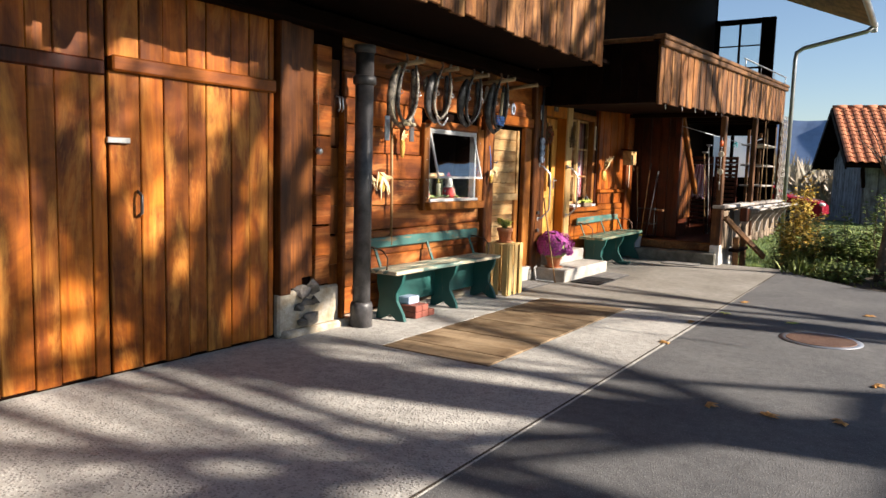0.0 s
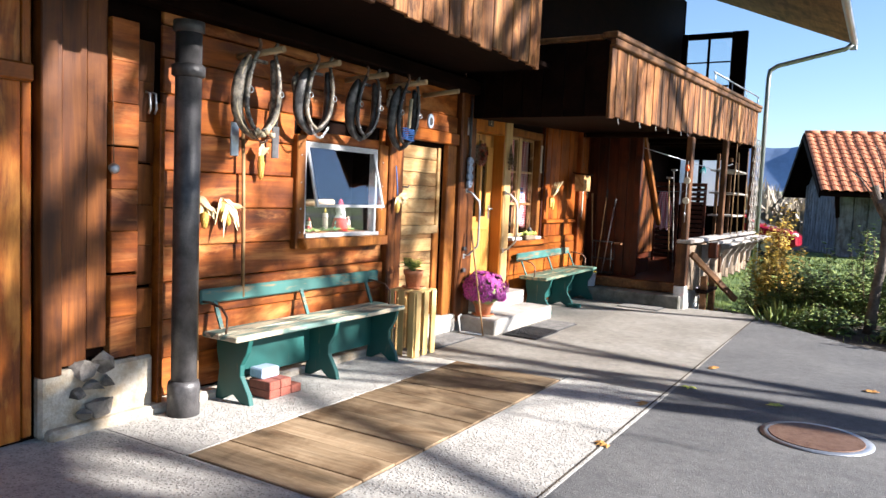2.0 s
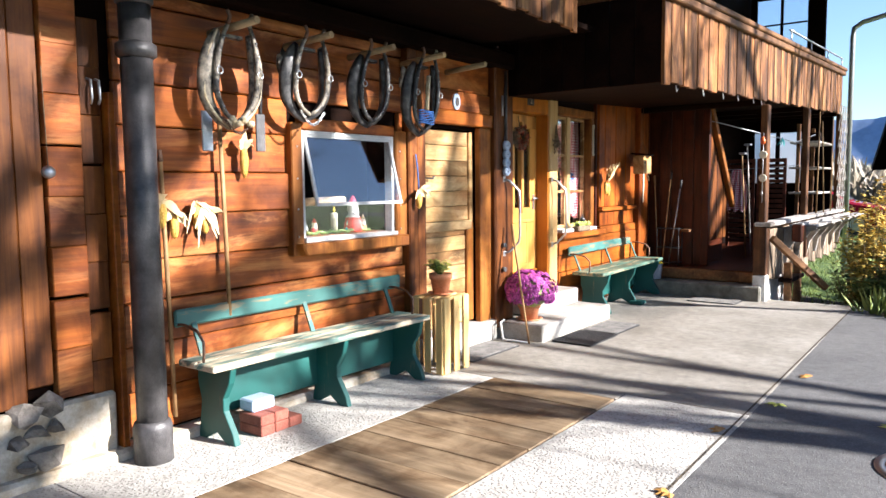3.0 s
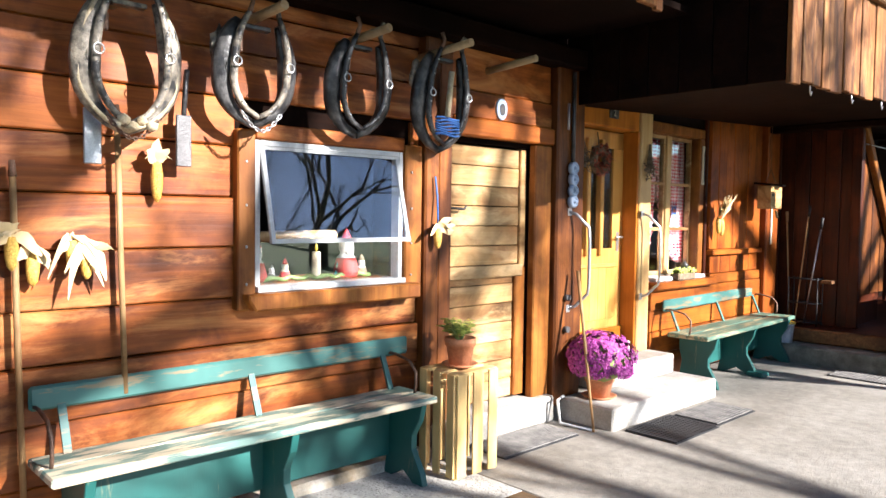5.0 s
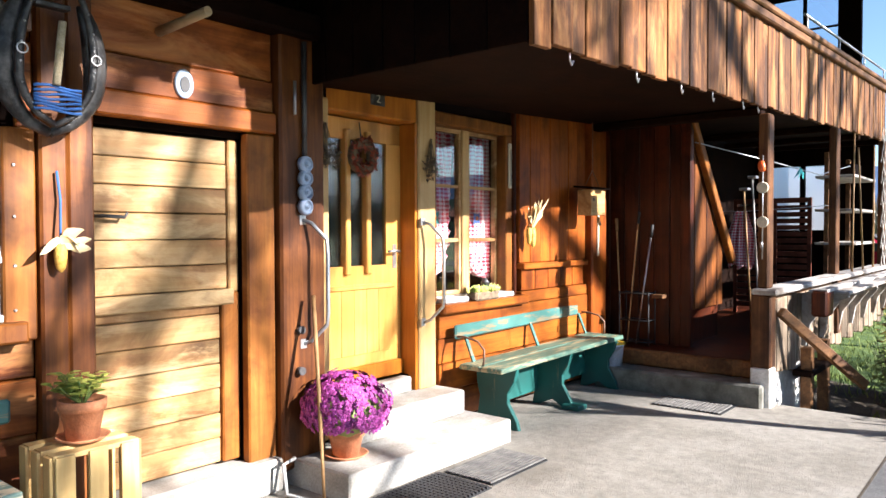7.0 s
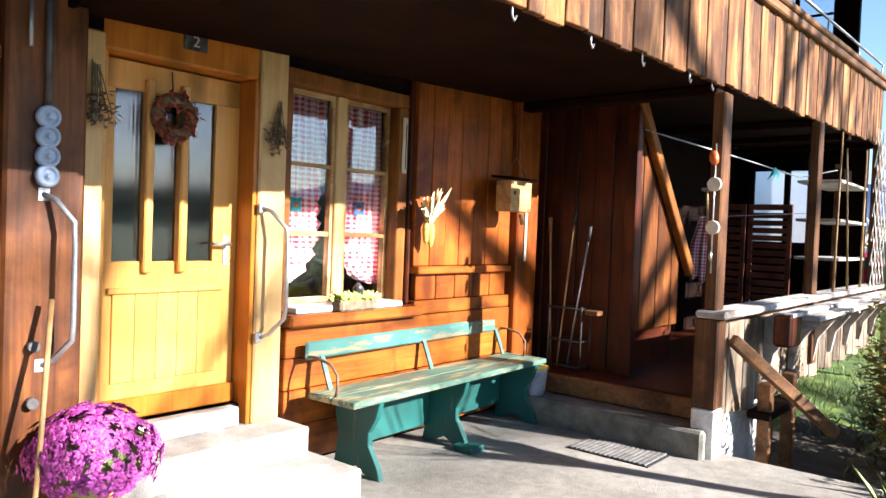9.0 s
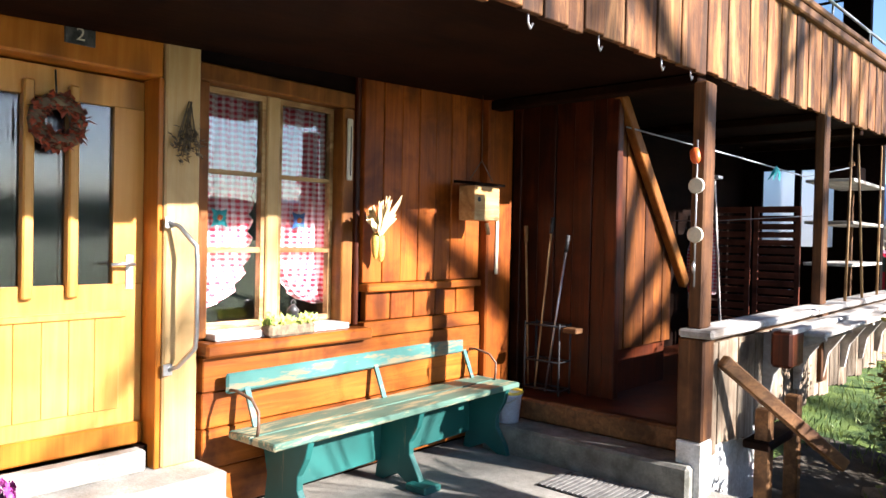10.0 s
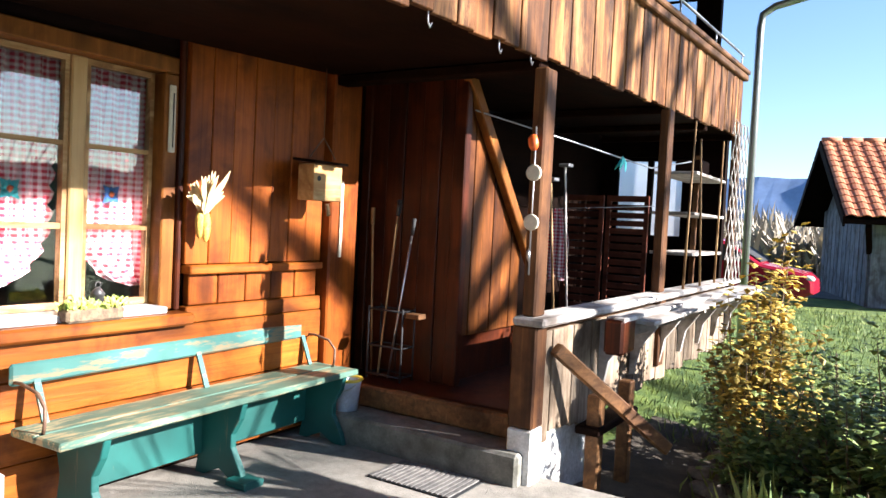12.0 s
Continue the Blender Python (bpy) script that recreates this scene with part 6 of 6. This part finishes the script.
def shrub(x, y, z, sx, sy, sz, leaves, material, label, seed, size=0.1):
    t = thing("garden_shrub", label, "shrub", (x, y, z), "shrubs at the yard edge")
    rng = random.Random(seed)
    st, bm = bmesh.new(), bmesh.new()
    tips = []
    for i in range(34):
        a, q = rng.uniform(0, 6.283), math.sqrt(rng.random())
        tip = Vector((x + sx * q * math.cos(a), y + sy * q * math.sin(a), z + sz * (0.45 + 0.6 * rng.random()) * (1.1 - 0.5 * q)))
        base = Vector((x + 0.2 * sx * math.cos(a), y + 0.2 * sy * math.sin(a), z - 0.05))
        m = base.lerp(tip, 0.5) + Vector((rng.uniform(-0.06, 0.06), rng.uniform(-0.06, 0.06), 0.08))
        tube(st, [base, m, tip], [0.009, 0.007, 0.003], 4)
        tips.append((base, m, tip))
    for i in range(leaves):
        b, m, e = tips[rng.randrange(len(tips))]
        u = rng.uniform(0.15, 1.05)
        p = (b.lerp(m, u * 2) if u < 0.5 else m.lerp(e, u * 2 - 1)) + Vector((rng.gauss(0, 0.06), rng.gauss(0, 0.06), rng.gauss(0, 0.05)))
        a = rng.uniform(0, 6.283)
        leaf_at(bm, p, (math.cos(a), math.sin(a), rng.uniform(-0.5, 0.7)), (0.1, 0.1, 1), size * rng.uniform(0.6, 1.2), size * 0.6)
    part("branchwork", st, "twig", t)
    part("foliage", bm, material, t)


shrub(-1.95, 15.4, -0.45, 0.42, 0.5, 2.1, 3400, "autumn", "yellow-brown autumn shrub beside the porch", 31)
shrub(-1.2, 14.6, -0.2, 0.55, 0.6, 1.25, 2400, "leaf", "dark green garden shrub at the yard edge", 32)
shrub(-0.6, 14.4, -0.2, 0.7, 0.7, 1.4, 2600, "leaf", "dark green garden shrub at the yard edge", 33)
shrub(0.5, 13.3, -0.15, 0.8, 0.6, 1.3, 2200, "leaf", "dark green garden shrub at the yard edge", 34)
shrub(1.5, 12.4, -0.15, 0.8, 0.6, 1.2, 2000, "autumn", "yellowing garden shrub at the yard edge", 35)
shrub(0.1, 12.7, -0.15, 0.6, 0.4, 0.5, 1200, "leaf", "low green garden plants at the yard edge", 36)
shrub(-1.55, 15.9, -0.4, 0.6, 0.7, 1.2, 1500, "leaf", "dark green garden shrub behind the porch", 37)
shrub(-1.0, 12.95, -0.15, 0.45, 0.3, 0.4, 900, "leaf", "low green garden plants at the yard edge", 38)
shrub(2.8, 11.6, -0.15, 0.9, 0.6, 0.9, 1500, "leaf", "dark green garden shrub at the yard edge", 39)
shrub(-2.3, 16.8, -0.5, 0.4, 0.6, 1.1, 900, "leaf", "dark green plants under the porch shelf", 40)

shrub(-1.05, 13.8, -0.2, 0.45, 0.35, 0.5, 700, "leaf", "low dark green garden plants at the yard edge", 41)
shrub(-1.75, 14.75, -0.3, 0.45, 0.4, 0.8, 1500, "leaf", "low dark green plants before the autumn shrub", 43)
shrub(-0.7, 16.4, -0.4, 0.9, 0.7, 1.1, 2400, "leaf", "dark green garden shrub before the lawn", 44)
shrub(-1.5, 17.6, -0.5, 0.6, 0.6, 1.0, 1500, "leaf", "dark green garden shrub before the lawn", 45)
shrub(-0.3, 15.2, -0.25, 0.9, 0.7, 1.6, 2200, "leaf", "dark green garden shrub behind the bed", 42)


def strip_stuff(name, label, rows, material, seed, category="grass"):
    """Upright blades or stalks: rows of (count, x0, x1, y0, y1, shortest, longest, width, lean)."""
    rng = random.Random(seed)
    bm = bmesh.new()
    for n, x0, x1, y0, y1, lo, hi, w, lean in rows:
        for i in range(n):
            x, y = rng.uniform(x0, x1), rng.uniform(y0, y1)
            leaf_at(bm, (x, y, hollow(x, y) - 0.02), (rng.uniform(-lean, lean), rng.uniform(-lean, lean), 1), (rng.uniform(-1, 1), rng.uniform(-1, 1), 0.1), rng.uniform(lo, hi), w)
    single(name, bm, material, label, category, "", "stuff")


# Dark soil laid over the grass; it also stands for the shade there.
def soil_sheet():
    bm = bmesh.new()
    grid = [[bm.verts.new((x, y, hollow(x, y) + 0.012 + 0.02 * noise.noise(Vector((x * 3, y * 3, 0))) ** 2)) for x in np.linspace(-3.3, -0.9, 13)] for y in np.linspace(13.46, 17.3, 20)]
    for r, q in zip(grid, grid[1:]):
        for i in range(12):
            bm.faces.new((r[i], r[i + 1], q[i + 1], q[i])).smooth = True
    structure("ground_soil", bm, "soil", "dark soil beside the porch, laid where the ground is shaded", "ground")


soil_sheet()
strip_stuff("garden_grass", "long green iris blades and grass at the garden edge", [(220, -1.75, -0.9, 12.95, 13.9, 0.25, 0.6, 0.028, 0.5), (500, -2.4, 3, 13.4, 17, 0.1, 0.3, 0.02, 0.5), (120, -0.9, 1.5, 12.2, 13, 0.12, 0.3, 0.02, 0.5)], "blade", 51)
strip_stuff("lawn_grass", "bright green lawn grass behind the garden", [(7000, -4, 4, 16.5, 27, 0.07, 0.18, 0.014, 0.5)], "blade", 52)
strip_stuff("far_hedge", "tan leafless hedge beyond the lane", [(6500, -16, 3, 36, 44, 0.7, 2.6, 0.035, 0.7)], "brush", 53, "hedge")
strip_stuff("far_bushes", "dark leafless bushes beyond the lane", [(3500, -24, 4, 45, 52, 1.0, 3.4, 0.06, 0.7)], "brush", 54, "hedge")
structure("ground_bed", slab(bmesh.new(), [(-1.9, 13.42), (-1.5, 12.78), (-0.73, 11.98), (0.2, 11.37), (1.9, 10.42), (4.2, 9.5), (4.5, 11.5), (2.0, 13.5), (0.0, 14.6), (-1.6, 14.3)], "z", -0.4, -0.05), "soil", "dark soil bed with fallen leaves along the yard", "ground")
rng = random.Random(77)
for i in range(26):
    x, y = rng.uniform(-3.0, -1.7), rng.uniform(13.8, 17.5)
    x = rng.uniform(-2.4, -1.6)
    s = rng.uniform(0.06, 0.14)
    single("garden_stone", blob(bmesh.new(), (x, y, hollow(x, y) + s * 0.3), (s * 1.2, s, s * 0.7), 2, 0.4, i), "stone", "rough grey stone on the ground by the porch", "stone", "stones by the porch")
for i, (x, y, m) in enumerate(((-1.1, 4.93, "dryleaf"), (-0.73, 4.93, "dryleaf"), (-1.04, 8.34, "herb"), (-1.9, 7.7, "dryleaf"), (-1.85, 6.6, "dryleaf"), (-1.5, 2.7, "dryleaf"), (-0.2, 6.2, "dryleaf"), (0.3, 7.4, "dryleaf"), (-0.4, 9.4, "dryleaf"), (-1.7, 9.4, "dryleaf"), (-0.3, 5.1, "dryleaf"), (-1.75, 8.5, "herb"))):
    bm = bmesh.new()
    for k in range(5):
        a = i + (k - 2) * 0.55
        leaf_at(bm, (x, y, 0.006), (math.cos(a), math.sin(a), 0.12 + 0.1 * (k % 2)), (0, 0, 1), 0.085, 0.045)
    single("fallen_leaf", bm, m, ("yellow-green" if m == "herb" else "dry brown") + " fallen leaf on the yard", "leaf", "leaves on the yard")
mh = thing("manhole_cover", "round iron manhole cover in the asphalt", "manhole cover", (-0.71, 7.67, 0))
part("rim", lathe(bmesh.new(), (-0.71, 7.67, 0.001), [(0.36, 0), (0.36, 0.004), (0.31, 0.006)], 40), "tin", mh)
part("lid", lathe(bmesh.new(), (-0.71, 7.67, 0.007), [(0.305, 0), (0.3, 0.005)], 40), "rust", mh)


# barn with a tiled roof
def barn():
    turn = pose(-2.25, 28.0, 0.06, 0, 0, 15)
    t = thing("barn", "low grey boarded barn with an orange tiled roof", "barn", (0, 0, 0))
    L, D, eave, ridge = 15.0, 7.0, 2.05, 4.15

    def add(name, bm, mat, parent=t, label=""):
        bmesh.ops.transform(bm, matrix=turn, verts=bm.verts[:])
        return part(name, bm, mat, parent, label)
    add("wall", boxes((0.7, L, 0.7, 0.85, 0, 2.5), (0.7, L, D - 0.85, D - 0.7, 0, 2.5), (L - 0.15, L, 0.85, D - 0.85, 0, 2.5)), "barnwood")
    add("gable", slab(bmesh.new(), [(0.85, 0), (D - 0.85, 0), (D - 0.85, 2.3), (D / 2, 3.95), (0.85, 2.3)], "x", 0.7, 0.85), "barnwood")
    for i in range(12):
        add("board", boxes((0.66, 0.698, 0.72 + 0.46 * i, 1.12 + 0.46 * i, 0.02, 2.4)), "barnwood")
    for i in range(14):
        add("board", boxes((0.72 + 0.42 * i, 1.1 + 0.42 * i, 0.66, 0.698, 0.02, 2.3)), "barnwood")
    add("underside", slab(bmesh.new(), [(0, eave), (D / 2, ridge), (D, eave), (D, eave - 0.12), (D / 2, ridge - 0.12), (0, eave - 0.12)], "x", 0, L), "beam")
    add("barge_board", slab(bmesh.new(), [(0, eave + 0.06), (D / 2, ridge + 0.06), (D, eave + 0.06), (D, eave - 0.18), (D / 2, ridge - 0.18), (0, eave - 0.18)], "x", -0.05, -0.001), "beam")
    add("brace", bar(bmesh.new(), (0.5, 0.1, eave - 0.15), (0.7, 0.75, 1.3), 0.12, 0.12), "beam")
    # tiles
    pitch = math.atan2(ridge - eave, D / 2)
    rows, step = 13, math.hypot(D / 2, ridge - eave) / 13
    me = bpy.data.meshes.new("tile")
    bm = bmesh.new()
    prof = [(-0.15, 0.0), (-0.1, 0.03), (-0.03, 0.045), (0.04, 0.03), (0.08, 0.0), (0.15, 0.008)]
    lo = [bm.verts.new((u, -0.02, w + 0.03)) for u, w in prof]
    hi = [bm.verts.new((u, step + 0.03, w + 0.004)) for u, w in prof]
    dn = [bm.verts.new((u, -0.02, w + 0.008)) for u, w in prof]
    for a, b in ((lo, hi), (dn, lo)):
        for k in range(5):
            bm.faces.new((a[k], a[k + 1], b[k + 1], b[k]))
    proto = bm.copy()
    bm.to_mesh(me)
    bm.free()
    me.materials.append(M["tile"])
    rest = bmesh.new()
    near = 0
    for j in range(rows):
        for i in range(50):
            m = turn @ Matrix.Translation((0.15 + i * 0.3, 0, eave + 0.05)) @ Matrix.Rotation(pitch, 4, "X") @ Matrix.Translation((0, j * step, 0)) @ Matrix.Rotation(0.02 * math.sin(i * 3.1 + j * 1.7), 4, "Z")
            if i < 22:
                ob = new("tile", me)
                ob.parent = t
                ob.matrix_basis = m
                near += 1
            else:
                k = len(rest.verts)
                vs = [rest.verts.new(m @ v.co) for v in proto.verts]
                for f in proto.faces:
                    rest.faces.new([vs[v.index] for v in f.verts])
    ob = part("far_tiles", rest, "tile", t)
    ob["kind"] = "stuff"
    for i in range(30):
        add("ridge_tile", tube(bmesh.new(), [(i * 0.5, D / 2, ridge + 0.06), (i * 0.5 + 0.48, D / 2, ridge + 0.075)], 0.1, 8), "tile")


barn()


def car():
    x1, y, z = -2.65, 27.3, 0.07
    t = thing("parked_car", "dark red parked car beyond the garden", "car", (x1 - 2, y, z))
    prof = [(0, 0.35), (0.02, 0.62), (0.2, 0.78), (1.05, 0.93), (1.75, 1.36), (2.1, 1.44), (3.2, 1.42), (3.95, 1.0), (4.1, 0.8), (4.1, 0.4), (3.9, 0.28), (0.3, 0.24)]
    part("body", slab(bmesh.new(), [(x1 - u, z + v) for u, v in prof], "y", y - 0.82, y + 0.82, 0.06), "red", t)
    glass = [(1.2, 0.96), (1.78, 1.31), (2.1, 1.36), (3.1, 1.35), (3.6, 1.0)]
    part("window", slab(bmesh.new(), [(x1 - u, z + v) for u, v in glass], "y", y - 0.835, y - 0.815), "rubber", t)
    part("windscreen", bar(bmesh.new(), (x1 - 1.1, y, z + 0.98), (x1 - 1.68, y, z + 1.36), 1.4, 0.03), "rubber", t)
    for u in (0.85, 3.3):
        wheel = part("wheel", tube(bmesh.new(), [(x1 - u, y - 0.86, z + 0.3), (x1 - u, y - 0.62, z + 0.3)], 0.3, 22), "rubber", t)
        part("rim", tube(bmesh.new(), [(x1 - u, y - 0.872, z + 0.3), (x1 - u, y - 0.85, z + 0.3)], 0.19, 14), "tin", wheel)
    part("headlight", blob(bmesh.new(), (x1 - 0.12, y - 0.7, z + 0.68), (0.14, 0.12, 0.07), 2, 0.1), "white", t)


car()
structure("road", boxes((-40, 20, 30.5, 34, -0.1, 0.09)), "asphalt", "grey lane beyond the garden", "road")


# far hills
def hills(name, dist, base, amp, seed, material, label, x0=-700, x1=700):
    bm = bmesh.new()
    n = 160
    low = [bm.verts.new((x0 + (x1 - x0) * i / n, dist - 60, -2)) for i in range(n + 1)]
    top = [bm.verts.new((x0 + (x1 - x0) * i / n, dist, base + amp * noise.fractal(Vector((i * 0.035 * 160 / n, seed, 0)), 0.8, 2.0, 5) + 2.5 * abs(noise.noise(Vector((i * 0.9, seed, 3)))))) for i in range(n + 1)]
    for i in range(n):
        f = bm.faces.new((low[i], low[i + 1], top[i + 1], top[i]))
    single(name, bm, material, label, "hill", "", "structure")


hills("backdrop_hills", 900, 78, 22, 2.0, "hill", "wooded hills in the distance, haze put into their blue colour", -1300, 1300)
hills("backdrop_fields", 330, 9, 5, 5.0, "field", "pale green far fields below the hills")


def ring_hill(name, pts, heights, material, label):
    bm = bmesh.new()
    low = [bm.verts.new((x, y, -2)) for x, y in pts]
    top = [bm.verts.new((x * 1.05, y * 1.05, h)) for (x, y), h in zip(pts, heights)]
    for i in range(len(pts) - 1):
        bm.faces.new((low[i], low[i + 1], top[i + 1], top[i]))
    single(name, bm, material, label, "hill", "", "structure")


ring_hill("backdrop_woods", [(180 * math.cos(a), 180 * math.sin(a)) for a in np.linspace(-1.6, 1.2, 90)], [10 + 4 * noise.noise(Vector((i * 0.21, 1, 0))) + 2 * noise.noise(Vector((i * 0.9, 2, 0))) for i in range(90)], "field", "wooded rise across the valley")
